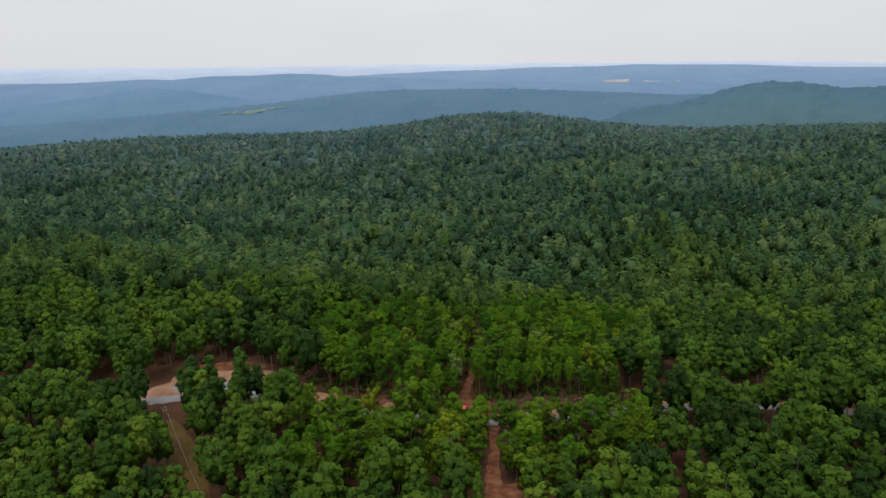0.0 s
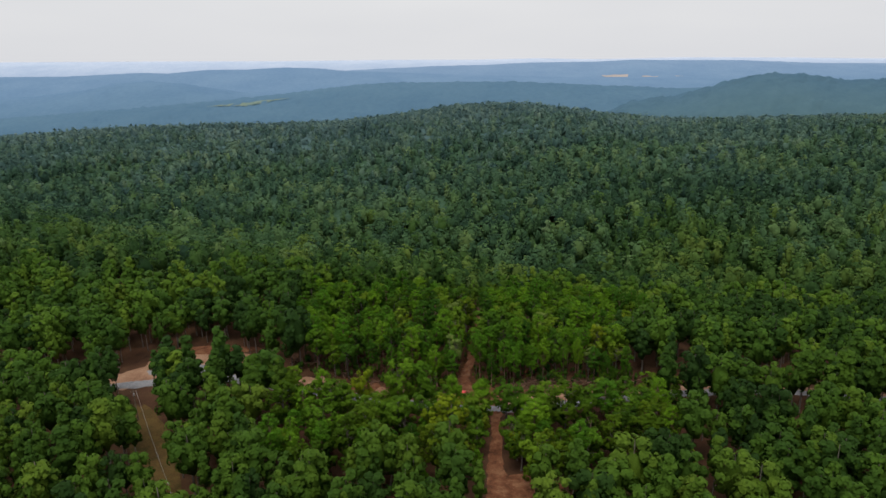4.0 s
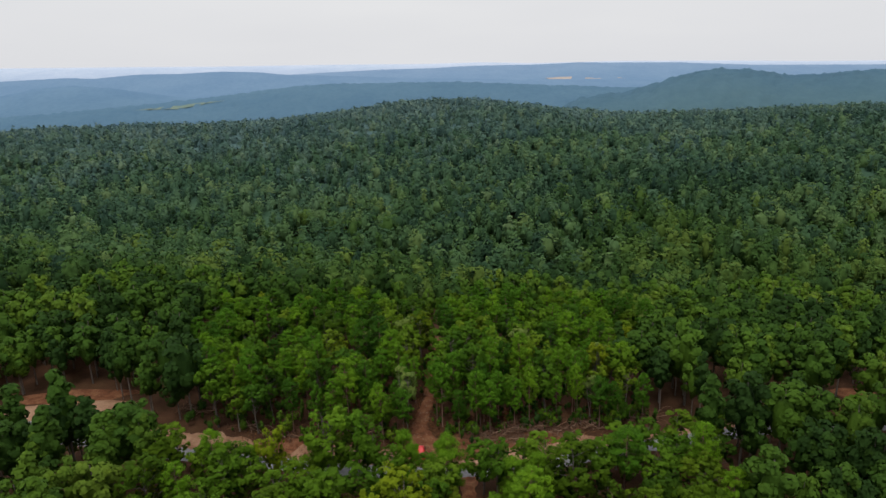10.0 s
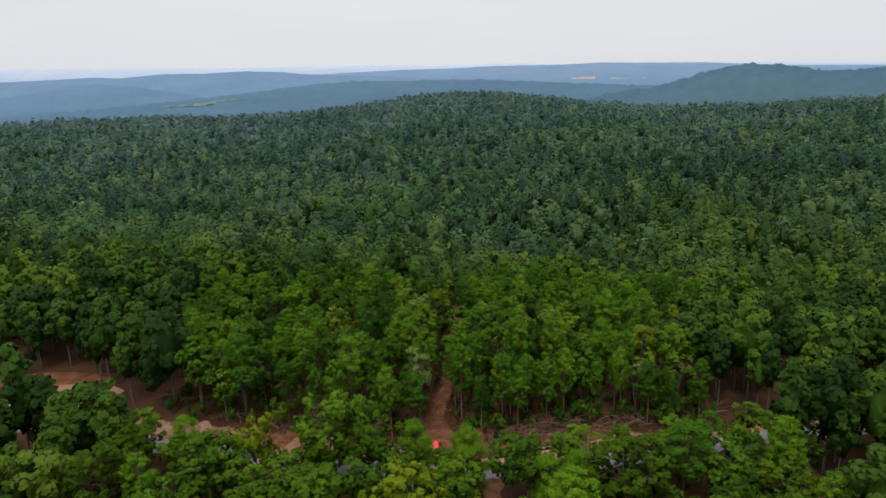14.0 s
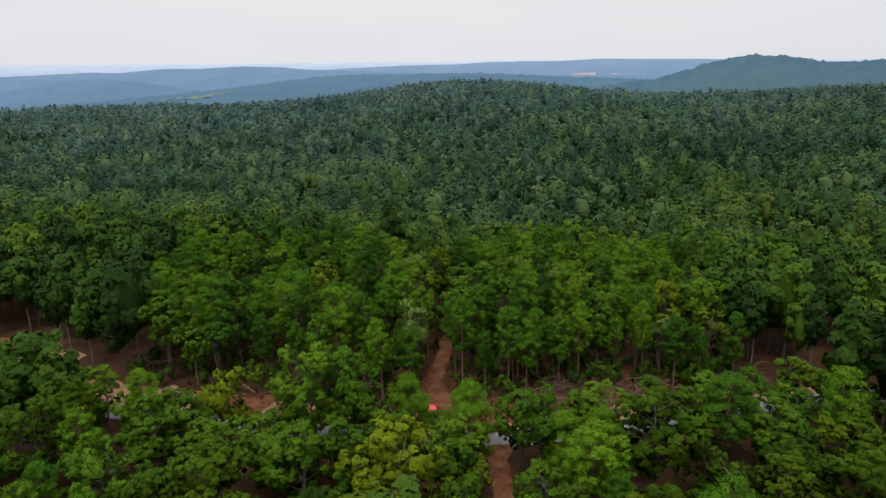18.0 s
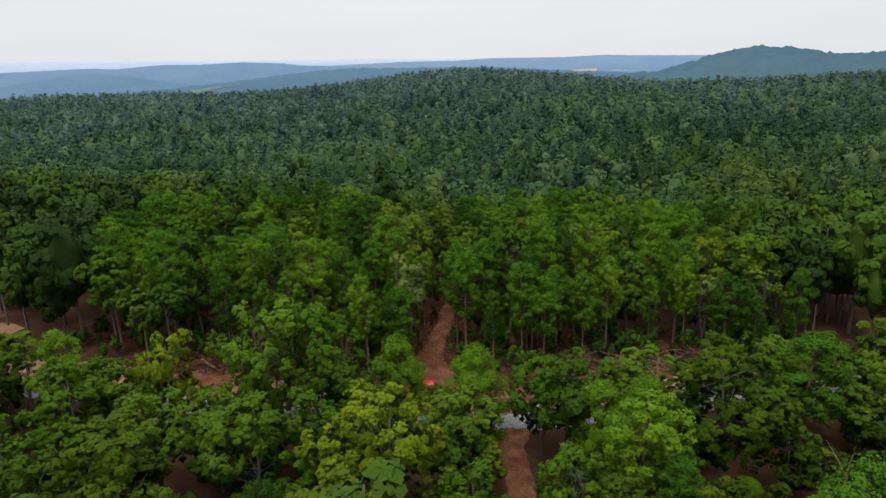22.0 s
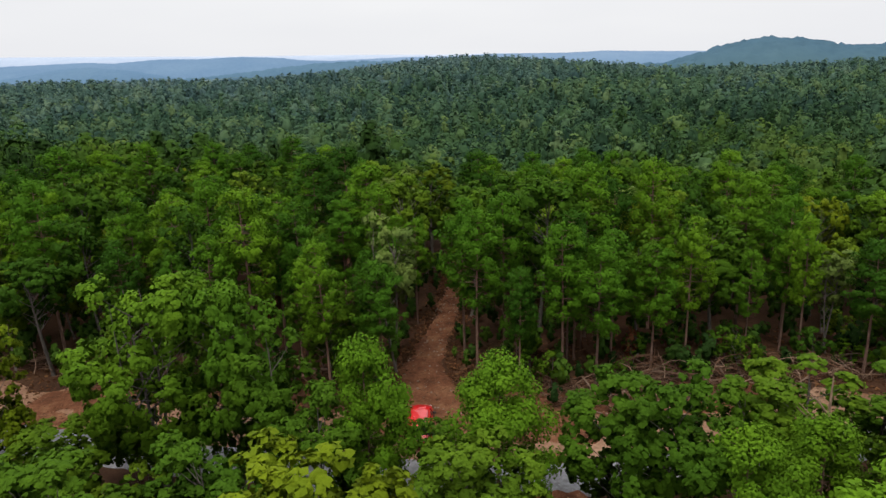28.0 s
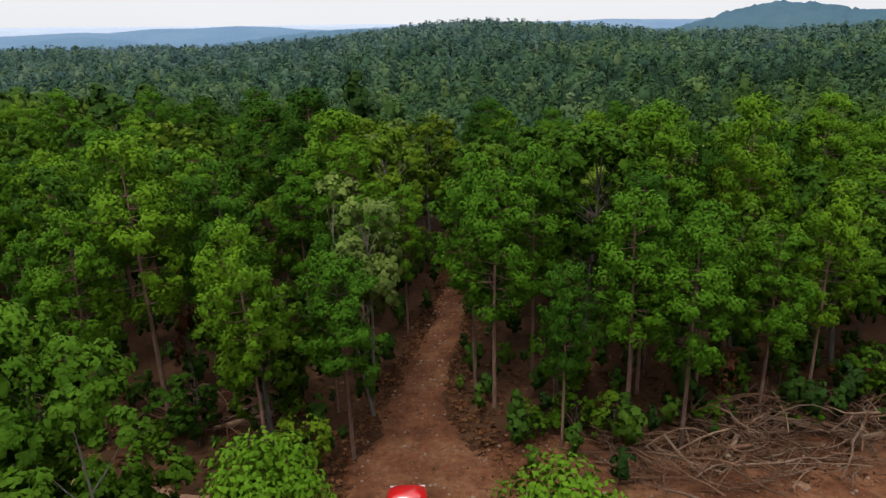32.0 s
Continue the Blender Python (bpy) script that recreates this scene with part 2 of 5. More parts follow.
mat_trail = earth_material("red_dirt", (0.06, 0.023, 0.012), (0.13, 0.053, 0.026), (0.2, 0.1, 0.052), 0.5, bump=0.6, speck=(0.25, 0.16, 0.1), speck_at=0.64)
mat_sand = earth_material("sandy_dirt", (0.155, 0.082, 0.048), (0.225, 0.13, 0.08), (0.29, 0.182, 0.118), 0.22, speck=(0.4, 0.29, 0.21))
mat_gravel = earth_material("grey_gravel", (0.125, 0.125, 0.128), (0.17, 0.17, 0.174), (0.21, 0.21, 0.212), 0.5, speck=(0.32, 0.32, 0.32), speck_at=0.66)
# the distant backdrop, ridge behind ridge: painted haze, bluer then paler farther off
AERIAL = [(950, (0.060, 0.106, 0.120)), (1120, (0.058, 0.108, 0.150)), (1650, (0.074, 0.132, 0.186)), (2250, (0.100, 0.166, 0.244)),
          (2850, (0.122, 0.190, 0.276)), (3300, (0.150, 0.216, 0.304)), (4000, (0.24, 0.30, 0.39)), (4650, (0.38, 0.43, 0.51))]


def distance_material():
    """The wooded distance, with haze put into its base colour from blue-green to pale blue."""
    m, n, l, b = material("hazed_distance", 1.0, 0.0)
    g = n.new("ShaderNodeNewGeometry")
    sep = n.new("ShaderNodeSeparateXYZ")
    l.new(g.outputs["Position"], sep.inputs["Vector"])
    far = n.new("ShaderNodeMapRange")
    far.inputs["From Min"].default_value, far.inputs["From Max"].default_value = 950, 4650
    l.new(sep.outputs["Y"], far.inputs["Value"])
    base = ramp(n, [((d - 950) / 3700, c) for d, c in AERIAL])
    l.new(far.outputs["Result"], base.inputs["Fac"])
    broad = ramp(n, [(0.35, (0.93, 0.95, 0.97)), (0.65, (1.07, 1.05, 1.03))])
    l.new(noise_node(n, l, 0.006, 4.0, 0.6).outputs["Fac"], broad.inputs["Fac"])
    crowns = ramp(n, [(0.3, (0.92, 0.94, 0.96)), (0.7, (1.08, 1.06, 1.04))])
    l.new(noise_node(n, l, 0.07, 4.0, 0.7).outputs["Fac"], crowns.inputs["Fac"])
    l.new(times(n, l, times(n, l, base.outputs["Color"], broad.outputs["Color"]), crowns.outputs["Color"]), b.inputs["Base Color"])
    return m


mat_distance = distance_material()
mat_grass = earth_material("dry_grass", (0.05, 0.042, 0.012), (0.085, 0.052, 0.018), (0.11, 0.075, 0.022), 0.3, speck=(0.2, 0.16, 0.06))


# ---------------------------------------------------------------- mesh helpers
def mesh_np(name, verts, faces, mats, index=None, tint=None, smooth=False, normals=None):
    """A mesh from arrays: verts (n, 3), faces (m, 3 or 4)."""
    me = bpy.data.meshes.new(name)
    verts, faces = np.asarray(verts, np.float32), np.asarray(faces, np.int32)
    k = faces.shape[1]
    me.vertices.add(len(verts))
    me.vertices.foreach_set("co", verts.ravel())
    me.loops.add(faces.size)
    me.loops.foreach_set("vertex_index", faces.ravel())
    me.polygons.add(len(faces))
    me.polygons.foreach_set("loop_start", np.arange(0, faces.size, k, dtype=np.int32))
    for m in mats:
        me.materials.append(m)
    if index is not None:
        me.polygons.foreach_set("material_index", np.asarray(index, np.int32))
    me.polygons.foreach_set("use_smooth", np.full(len(faces), smooth))
    if tint is not None:
        a = me.attributes.new("tint", "FLOAT", "POINT")
        a.data.foreach_set("value", np.asarray(tint, np.float32))
    me.update(calc_edges=True)
    if normals is not None:
        me.polygons.foreach_set("use_smooth", np.full(len(faces), True))
        me.normals_split_custom_set_from_vertices(np.asarray(normals, np.float32))
    return me


def join(pieces):
    """Pieces of (verts, faces) as one."""
    vs, fs, at = [], [], 0
    for v, f in pieces:
        vs.append(np.asarray(v, float))
        fs.append(np.asarray(f, int) + at)
        at += len(v)
    return np.vstack(vs), np.vstack(fs)


def tube(points, radii, sides=6):
    """A tapered tube along points, closed at both ends by its quads' collapse."""
    p = np.asarray(points, float)
    r = np.asarray(radii, float)
    vs = []
    for i in range(len(p)):
        d = p[min(i + 1, len(p) - 1)] - p[max(i - 1, 0)]
        d /= np.linalg.norm(d) + 1e-9
        a = np.cross(d, (0.31, 0.87, 0.38) if abs(d[2]) > 0.8 else (0, 0, 1))
        a /= np.linalg.norm(a)
        b = np.cross(d, a)
        ang = np.arange(sides) * 2 * math.pi / sides
        vs.append(p[i] + r[i] * (np.outer(np.cos(ang), a) + np.outer(np.sin(ang), b)))
    v = np.vstack(vs)
    f = [(i * sides + j, i * sides + (j + 1) % sides, (i + 1) * sides + (j + 1) % sides, (i + 1) * sides + j)
         for i in range(len(p) - 1) for j in range(sides)]
    return v, np.array(f)


def leaves(at, normal, size, rng, narrow=0.55, fold=0.25):
    """A bent, pointed leaf at each place, facing its normal."""
    n = len(at)
    nn = normal / (np.linalg.norm(normal, axis=1, keepdims=True) + 1e-9)
    d = rng.normal(size=(n, 3))
    d -= nn * np.sum(d * nn, 1, keepdims=True)
    d /= np.linalg.norm(d, axis=1, keepdims=True) + 1e-9
    s = np.cross(nn, d)
    z = np.reshape(size, (-1, 1)) * np.ones((n, 1))
    v = np.empty((n, 4, 3))
    v[:, 0] = at - d * z * 0.5 - nn * z * fold * 0.5
    v[:, 1] = at + s * z * narrow * 0.5 + d * z * 0.08
    v[:, 2] = at + d * z * 0.5 - nn * z * fold
    v[:, 3] = at - s * z * narrow * 0.5 + d * z * 0.08
    return v.reshape(-1, 3), np.arange(n * 4).reshape(n, 4)[:, ::-1]


def ico():
    g = (1 + 5 ** 0.5) / 2
    v = np.array([(-1, g, 0), (1, g, 0), (-1, -g, 0), (1, -g, 0), (0, -1, g), (0, 1, g), (0, -1, -g), (0, 1, -g), (g, 0, -1), (g, 0, 1), (-g, 0, -1), (-g, 0, 1)])
    f = np.array([(0, 11, 5), (0, 5, 1), (0, 1, 7), (0, 7, 10), (0, 10, 11), (1, 5, 9), (5, 11, 4), (11, 10, 2), (10, 7, 6), (7, 1, 8),
                  (3, 9, 4), (3, 4, 2), (3, 2, 6), (3, 6, 8), (3, 8, 9), (4, 9, 5), (2, 4, 11), (6, 2, 10), (8, 6, 7), (9, 8, 1)])
    return v / math.hypot(1, g), f


def tris(quads):
    return np.vstack([quads[:, :3], quads[:, [0, 2, 3]]])


def with_cores(lv, lf, ln, spots, rng, heart):
    """Adds the shaded inner foliage of each lobe, (centre, radius), as an uneven lump; all as triangles."""
    iv, jf = ico()
    vs, fs, ns, at = [lv], [tris(lf)], [ln], len(lv)
    for c, r in spots:
        v = iv * (r * rng.uniform(0.75, 1.15, (12, 1))) + c
        out = v - np.array(heart)
        vs.append(v)
        fs.append(jf + at)
        ns.append(iv * 0.5 + out / (np.linalg.norm(out, axis=1, keepdims=True) + 1e-9) * 0.85 + rng.normal(0, 0.2, iv.shape))
        at += 12
    return np.vstack(vs), np.vstack(fs), np.vstack(ns)


def soft_normals(lv, nor, core, heart):
    """The way each leaf's corners face the light: out of their lobe and out of the crown, with some of the leaf's own tilt."""
    def unit(a):
        return a / (np.linalg.norm(a, axis=1, keepdims=True) + 1e-9)
    own = np.repeat(unit(nor), 4, 0)
    lobe = unit(lv - np.repeat(core, 4, 0))
    crown = unit(lv - np.array(heart))
    return unit(own * 0.25 + lobe * 0.85 + crown * 0.4)


def broadleaf(seed, height, radius, count, size, base=0.3, lobes=18, sparse=0.0, trunks=1, twigs=12, full=0.6, stray=0.35, solid=0.43):
    """A broadleaf tree: trunk with limbs, and a crown of leafy lobes that break up into twig ends. Returns (wood pieces, leaf verts, leaf faces)."""
    rng = np.random.default_rng(seed)
    low = height * base
    mid = np.array([0, 0, (low + height) / 2])
    half = (height - low) / 2
    wood, centres, rads = [], [], []
    miss = 0
    while len(centres) < lobes:
        d = rng.normal(size=3)
        d /= np.linalg.norm(d)
        if d[2] < -0.75:
            continue
        k = rng.uniform(0.62, 0.9) if rng.random() < 0.8 else rng.uniform(0.25, 0.55)
        wide = 1.0 if d[2] > -0.1 else 1.0 + 0.75 * d[2]
        c = mid + d * np.array([radius * wide, radius * wide, half]) * k
        rr = radius * rng.uniform(0.22, 0.37) * (20 / max(lobes, 6)) ** 0.33
        c[2] = min(c[2], height - rr * 0.7)
        miss += 1
        if miss > 400 or all(np.linalg.norm(c - o) > 0.62 * (rr + q) / 1.6 for o, q in zip(centres, rads)):
            centres.append(c)
            rads.append(rr)
    us = (0, 0.04, 0.25, 0.5, 0.75, 1)
    tops = []
    for k in range(trunks):
        lean = rng.normal(0, 0.04 if trunks == 1 else 0.1, 2) * height
        foot = np.zeros(3) if trunks == 1 else np.array([*rng.normal(0, 0.25, 2), 0])
        top = np.array([lean[0], lean[1], height * 0.86])
        bend = rng.normal(0, 0.02 * height, 3) * (1, 1, 0)
        pts = [foot + (top - foot) * u + bend * math.sin(u * 3.1) for u in us]
        r0 = height * 0.0125 * (1 if trunks == 1 else 0.7)
        wood.append(tube(pts, [r0 * 1.5, r0 * 1.05, r0 * 0.9, r0 * 0.65, r0 * 0.4, r0 * 0.1], 7))
        tops.append(pts)
    for c, rr in zip(centres, rads):
        pts = tops[rng.integers(trunks)]
        u = np.clip((c[2] - rr * 1.2) / (height * 0.86) - 0.08, 0.18, 0.9)
        s = np.array([np.interp(u, us, [p[j] for p in pts]) for j in range(3)])
        m = (s + c) / 2 + np.array([0, 0, -0.1 * rr])
        wood.append(tube([s, m, c], [height * 0.003, height * 0.002, height * 0.0009], 5))
    share = np.array(rads) ** 2
    share = share / share.sum()
    at, nor, core = [], [], []
    for c, rr, w in zip(centres, rads, share):
        k = max(2, int(round(count * w)))
        if rng.random() < sparse:
            k = max(2, k // 3)
        out = c - mid
        out[2] = max(out[2], 0)
        d = rng.normal(size=(k, 3)) + out / (np.linalg.norm(out) + 1e-9) * 0.6
        d /= np.linalg.norm(d, axis=1, keepdims=True)
        if twigs and k > twigs:
            tw = rng.normal(size=(twigs, 3)) + out / (np.linalg.norm(out) + 1e-9) * 0.7
            tw /= np.linalg.norm(tw, axis=1, keepdims=True)
            tip = c + tw * rr * rng.uniform(0.72, 1.1, (twigs, 1))
            pick = rng.integers(twigs, size=k)
            core.append(0.35 * tip[pick] + 0.65 * c)
            at.append(tip[pick] + d * rr * 0.36 * rng.uniform(0.6, 1.0, (k, 1)) * (1, 1, 0.8))
            nor.append(d * 0.75 + tw[pick] * 0.4 + np.array([0, 0, 0.45]) + rng.normal(0, stray, d.shape))
        else:
            core.append(np.repeat(c[None], k, 0))
            at.append(c + d * rr * rng.uniform(0.8, 1.1, (k, 1)))
            nor.append(d + np.array([0, 0, 0.4]) + rng.normal(0, stray * 0.7, d.shape))
    at, nor = np.vstack(at), np.vstack(nor)
    lv, lf = leaves(at, nor, size * rng.uniform(0.65, 1.3, len(at)), rng, full)
    heart = (0, 0, height * (base * 0.45 + 0.55))
    ln = soft_normals(lv, nor, np.vstack(core), heart)
    return wood, *with_cores(lv, lf, ln, [(c, rr * (solid * 0.8)) for c, rr in zip(centres, rads)], rng, heart)


def massed_tree(seed, height, radius, lobes, sprays, size, needle=False, near=False):
    """A tree that stands in a joined wood: an ovoid crown of lobes, each covered with leafy sprays, round a dense heart. Returns triangles."""
    rng = np.random.default_rng(seed)
    iv, jf = ico()
    mid = np.array([0, 0, height * (0.6 if not needle else 0.62)])
    half = height - mid[2]
    centres, rads = [], []
    for k in range(lobes):
        u = (k + 0.5) / lobes
        a = k * 2.4 + rng.uniform(-0.45, 0.45)
        z = 0.97 - 1.5 * u
        w = math.sqrt(max(0.02, 1 - z * z)) * (1.0 if z > 0 else 0.92)
        if needle:
            w *= 0.62 - 0.3 * z
        rr = radius * rng.uniform(0.36, 0.52) * (9 / lobes) ** 0.36
        c = mid + np.array([math.cos(a) * w * radius * 0.72, math.sin(a) * w * radius * 0.72, z * half * 0.84]) * rng.uniform(0.86, 1.1)
        c[2] = min(c[2], height - rr * 0.7)
        centres.append(c)
        rads.append(rr)
    centres, rads = np.array(centres), np.array(rads)
    share = rads ** 2 * (1.2 - np.linspace(0, 0.4, lobes))
    pick = rng.choice(lobes, sprays, p=share / share.sum())
    out = centres - mid
    out /= np.linalg.norm(out, axis=1, keepdims=True) + 1e-9
    d = rng.normal(size=(sprays, 3)) + out[pick] * 0.9 + (0, 0, 0.35)
    d /= np.linalg.norm(d, axis=1, keepdims=True)
    p = centres[pick] + d * rads[pick][:, None] * rng.uniform(0.86, 1.05, (sprays, 1))
    lv, lf = leaves(p, d + rng.normal(0, 0.22, d.shape), size * rng.uniform(0.7, 1.3, sprays), rng, 0.8)
    ln = np.repeat(d * (0.7 if near else 0.5) + out[pick] * (0.45 if near else 0.65) + (0, 0, 0.1) + rng.normal(0, 0.08, d.shape), 4, 0)
    wide = radius * (0.4 if needle else 0.5 if near else 0.62)
    vs, fs, ns = [lv, iv * rng.uniform(0.88, 1.08, (12, 1)) * (wide, wide, half * (0.7 if near else 0.86)) + mid - (0, 0, half * 0.08)], [tris(lf), jf + len(lv)], [ln, iv]
    if near:
        for k, (c, r) in enumerate(zip(centres, rads)):
            vs.append(iv * (r * 0.66 * rng.uniform(0.85, 1.1, (12, 1))) + c)
            fs.append(jf + len(lv) + 12 * (k + 1))
            ns.append(iv * 0.7 + out[k] * 0.4)
    n = np.vstack(ns)
    return np.vstack(vs), np.vstack(fs), n / np.linalg.norm(n, axis=1, keepdims=True)


def pine(seed, height, radius, count, size, base=0.5, young=False, full=0.42, gap=1.0):
    """A pine: straight stem, whorls of limbs that end in tufts, an uneven open crown."""
    rng = np.random.default_rng(seed)
    lean = rng.normal(0, 0.02, 2) * height
    us = (0, 0.03, 0.3, 0.6, 0.85, 1)
    pts = [np.array([lean[0] * u * u, lean[1] * u * u, height * 0.97 * u]) for u in us]
    r0 = height * 0.0095
    wood = [tube(pts, [r0 * 1.4, r0, r0 * 0.85, r0 * 0.6, r0 * 0.35, r0 * 0.1], 7)]
    ends = []
    z = height * base
    while z < height * 0.965:
        u = (z / height - base) / (1 - base)
        if young:
            reach = radius * (0.72 + 0.36 * math.sin(math.pi * min(1, u + 0.15))) * (1.0 if u < 0.65 else 1.0 - 1.9 * (u - 0.65))
        else:
            reach = radius * (0.5 + 0.6 * math.sin(math.pi * min(1, u * 0.85 + 0.18))) * (1.0 if u < 0.75 else 1.0 - 1.9 * (u - 0.75))
        for k in range(rng.integers(3, 6)):
            a = rng.uniform(0, 2 * math.pi)
            ln = reach * rng.uniform(0.5, 1.05)
            s = np.array([lean[0] * (z / height) ** 2, lean[1] * (z / height) ** 2, z])
            e = s + np.array([math.cos(a) * ln, math.sin(a) * ln, ln * rng.uniform(0.1, 0.42)])
            wood.append(tube([s, (s + e) / 2 + (0, 0, -0.06 * ln), e], [height * 0.0019, height * 0.0013, height * 0.0006], 4))
            ends.append((e, rng.uniform(0.55, 0.95)))
            if ln > radius * 0.45:
                ends.append((s + (e - s) * 0.62 + rng.normal(0, 0.25, 3), rng.uniform(0.45, 0.8)))
        z += height * rng.uniform(0.028, 0.045) * (1.0 if not young else 1.25) * gap
    ends.append((pts[-1] + (0, 0, 0.1), 0.7))
    if not young:   # a few dead stubs below the crown
        for k in range(4):
            zz = height * rng.uniform(0.25, base)
            a = rng.uniform(0, 2 * math.pi)
            s = np.array([0, 0, zz])
            wood.append(tube([s, s + np.array([math.cos(a), math.sin(a), rng.uniform(-0.1, 0.3)]) * rng.uniform(0.5, 1.5)], [0.018, 0.006], 4))
    per = max(6, int(round(count / len(ends))))
    grow = radius / 2.2
    at, nor, core = [], [], []
    for e, rr in ends:
        d = rng.normal(size=(per, 3)) + (0, 0, 0.4) + np.array([e[0], e[1], 0]) / radius * 0.4
        d /= np.linalg.norm(d, axis=1, keepdims=True)
        core.append(np.repeat(e[None] - (0, 0, 0.1), per, 0))
        at.append(e + d * rr * grow * rng.uniform(0.35, 0.9, (per, 1)) * (1, 1, 0.75))
        nor.append(d * 0.85 + np.array([e[0], e[1], 0]) / radius * 0.3 + np.array([0, 0, 0.35]) + rng.normal(0, 0.3, d.shape))
    at, nor = np.vstack(at), np.vstack(nor)
    lv, lf = leaves(at, nor, size * rng.uniform(0.7, 1.3, len(at)), rng, full, 0.15)
    heart = (0, 0, height * (base * 0.5 + 0.48))
    ln = soft_normals(lv, nor, np.vstack(core), heart)
    return wood, lv, tris(lf), ln


# ---------------------------------------------------------------- the lie of the land
def step(u):
    u = np.clip(u, 0, 1)
    return u * u * (3 - 2 * u)


def hill(x, y, cx, cy, sx, sy, up, turn=0.0):
    c, s = math.cos(turn), math.sin(turn)
    a, b = (x - cx) * c + (y - cy) * s, -(x - cx) * s + (y - cy) * c
    return up * np.exp(-0.5 * ((a / sx) ** 2 + (b / sy) ** 2))


# far ridges: distance of the crest, depth of the near and the far slope, and the crest line as (x, height)
RIDGES = [
    (1120, 170, 160, [(0, -60), (250, -30), (332, 4), (401, 8), (452, 19), (477, 26), (502, 34), (537, 38), (567, 41), (607, 38), (642, 34), (679, 28), (740, 27), (900, 34), (1150, 20)]),
    (1650, 260, 220, [(-1500, -44), (-1103, -34), (-745, -16), (-460, 2), (-290, 18), (-200, 26), (-106, 28), (16, 27), (175, 24), (387, 10), (600, -4), (1200, -8), (1700, -20)]),
    (2250, 320, 260, [(-2200, -40), (-1489, -7), (-1333, 2), (-1177, 17), (-1059, 36), (-963, 41), (-850, 30), (-719, 7), (-568, -16), (-416, -30), (-200, -62), (2000, -62)]),
    (2850, 420, 300, [(-2600, 52), (-1865, 66), (-1569, 60), (-1331, 65), (-1244, 67), (-1136, 61), (-959, 72), (-806, 69), (-628, 73), (-473, 64), (-406, 54), (-249, 46), (0, 30), (600, 0), (2400, -30)]),
    (3300, 500, 380, [(-2600, 20), (-1330, 30), (-606, 44), (-290, 54), (28, 60), (242, 58), (457, 64), (783, 60), (988, 64), (1140, 58), (1500, 48), (1899, 24), (2600, 4)]),
    (4650, 700, 200, [(-4200, 172), (-3053, 158), (-1872, 134), (-1083, 115), (-292, 103), (302, 89), (698, 88), (1095, 71), (1691, 68), (2488, 46), (3156, 22), (4200, 0)]),
]


def ridge(x, y, which):
    """Height of one far ridge, fading into the lowland before and behind it."""
    d, front, back, line = RIDGES[which]
    at = 5 + (x - 5) * (d - 100) / np.maximum(y - 100, 300)
    crest = np.interp(at, [p[0] for p in line], [p[1] for p in line])
    low = -62.0
    u = (y - d) / np.where(y < d, front, back)
    return low + (crest - low) * np.exp(-u * u)


def land(x, y):
    """Height of the ground: a shelf with the gravel road, a valley, the forest hill, then ridge behind ridge."""
    x, y = np.asarray(x, float), np.asarray(y, float)
    u = y + 0.5 * x
    z = -19.9 + 20.9 * (1 - step((u - 190) / 149))
    z = z + hill(x, y, 79, 863, 118, 234, 32) + hill(x, y, -330, 763, 230, 160, 26) + hill(x, y, 480, 618, 220, 170, 28)
    z = z - 45 * step((y - 900) / 500)
    z = z + 0.8 * step((np.hypot(x, y - 160) - 90) / 120) * np.sin(x / 17.0 + 0.6) * np.sin(y / 23.0)
    for k in range(len(RIDGES)):
        z = np.where(y > 800, np.maximum(z, ridge(x, y, k)), z)
    return z


def drape(x, y, lift=0.0):
    return np.stack([x, y, land(x, y) + lift], -1)


# ground: one sheet, fine where the camera comes near
def spaced(a, b, fine0, fine1, fine, coarse):
    v = [fine0]
    while v[-1] < fine1:
        v.append(v[-1] + fine)
    s = fine
    while v[-1] < b:
        s = min(s * 1.12, coarse)
        v.append(v[-1] + s)
    s, w = fine, [fine0]
    while w[-1] > a:
        s = min(s * 1.12, coarse)
        w.append(w[-1] - s)
    return np.array(w[:0:-1] + v)


gx, gy = spaced(-4200, 4200, -120, 130, 2.5, 90), spaced(-1500, 4900, 100, 260, 2.5, 60)
GX, GY = np.meshgrid(gx, gy)
gv = drape(GX.ravel(), GY.ravel())
gv[:, 2] -= 9 * step((gv[:, 1] - 930) / 120)
nx = len(gx)
ii = (np.arange(len(gy) - 1)[:, None] * nx + np.arange(nx - 1)[None]).ravel()
ground = new("ground", mesh_np("ground", gv, np.stack([ii, ii + 1, ii + nx + 1, ii + nx], 1), [mat_floor], smooth=True))
tagged(ground, "brown leaf-littered forest ground rolling into distant hills", "ground", kind="structure")


# ---------------------------------------------------------------- road, trail and clearings
def spline(pts, n):
    """n points evenly along a smooth line through pts."""
    p = np.array(pts, float)
    p = np.vstack([2 * p[0] - p[1], p, 2 * p[-1] - p[-2]])
    out = []
    for i in range(1, len(p) - 2):
        for u in np.linspace(0, 1, 40, endpoint=False):
            a, b, c, d = p[i - 1], p[i], p[i + 1], p[i + 2]
            out.append(0.5 * (2 * b + (c - a) * u + (2 * a - 5 * b + 4 * c - d) * u * u + (3 * b - a - 3 * c + d) * u ** 3))
    out.append(p[-2])
    out = np.array(out)
    s = np.r_[0, np.cumsum(np.linalg.norm(np.diff(out[:, :2], axis=0), axis=1))]
    t = np.linspace(0, s[-1], n)
    return np.stack([np.interp(t, s, out[:, j]) for j in range(out.shape[1])], 1)


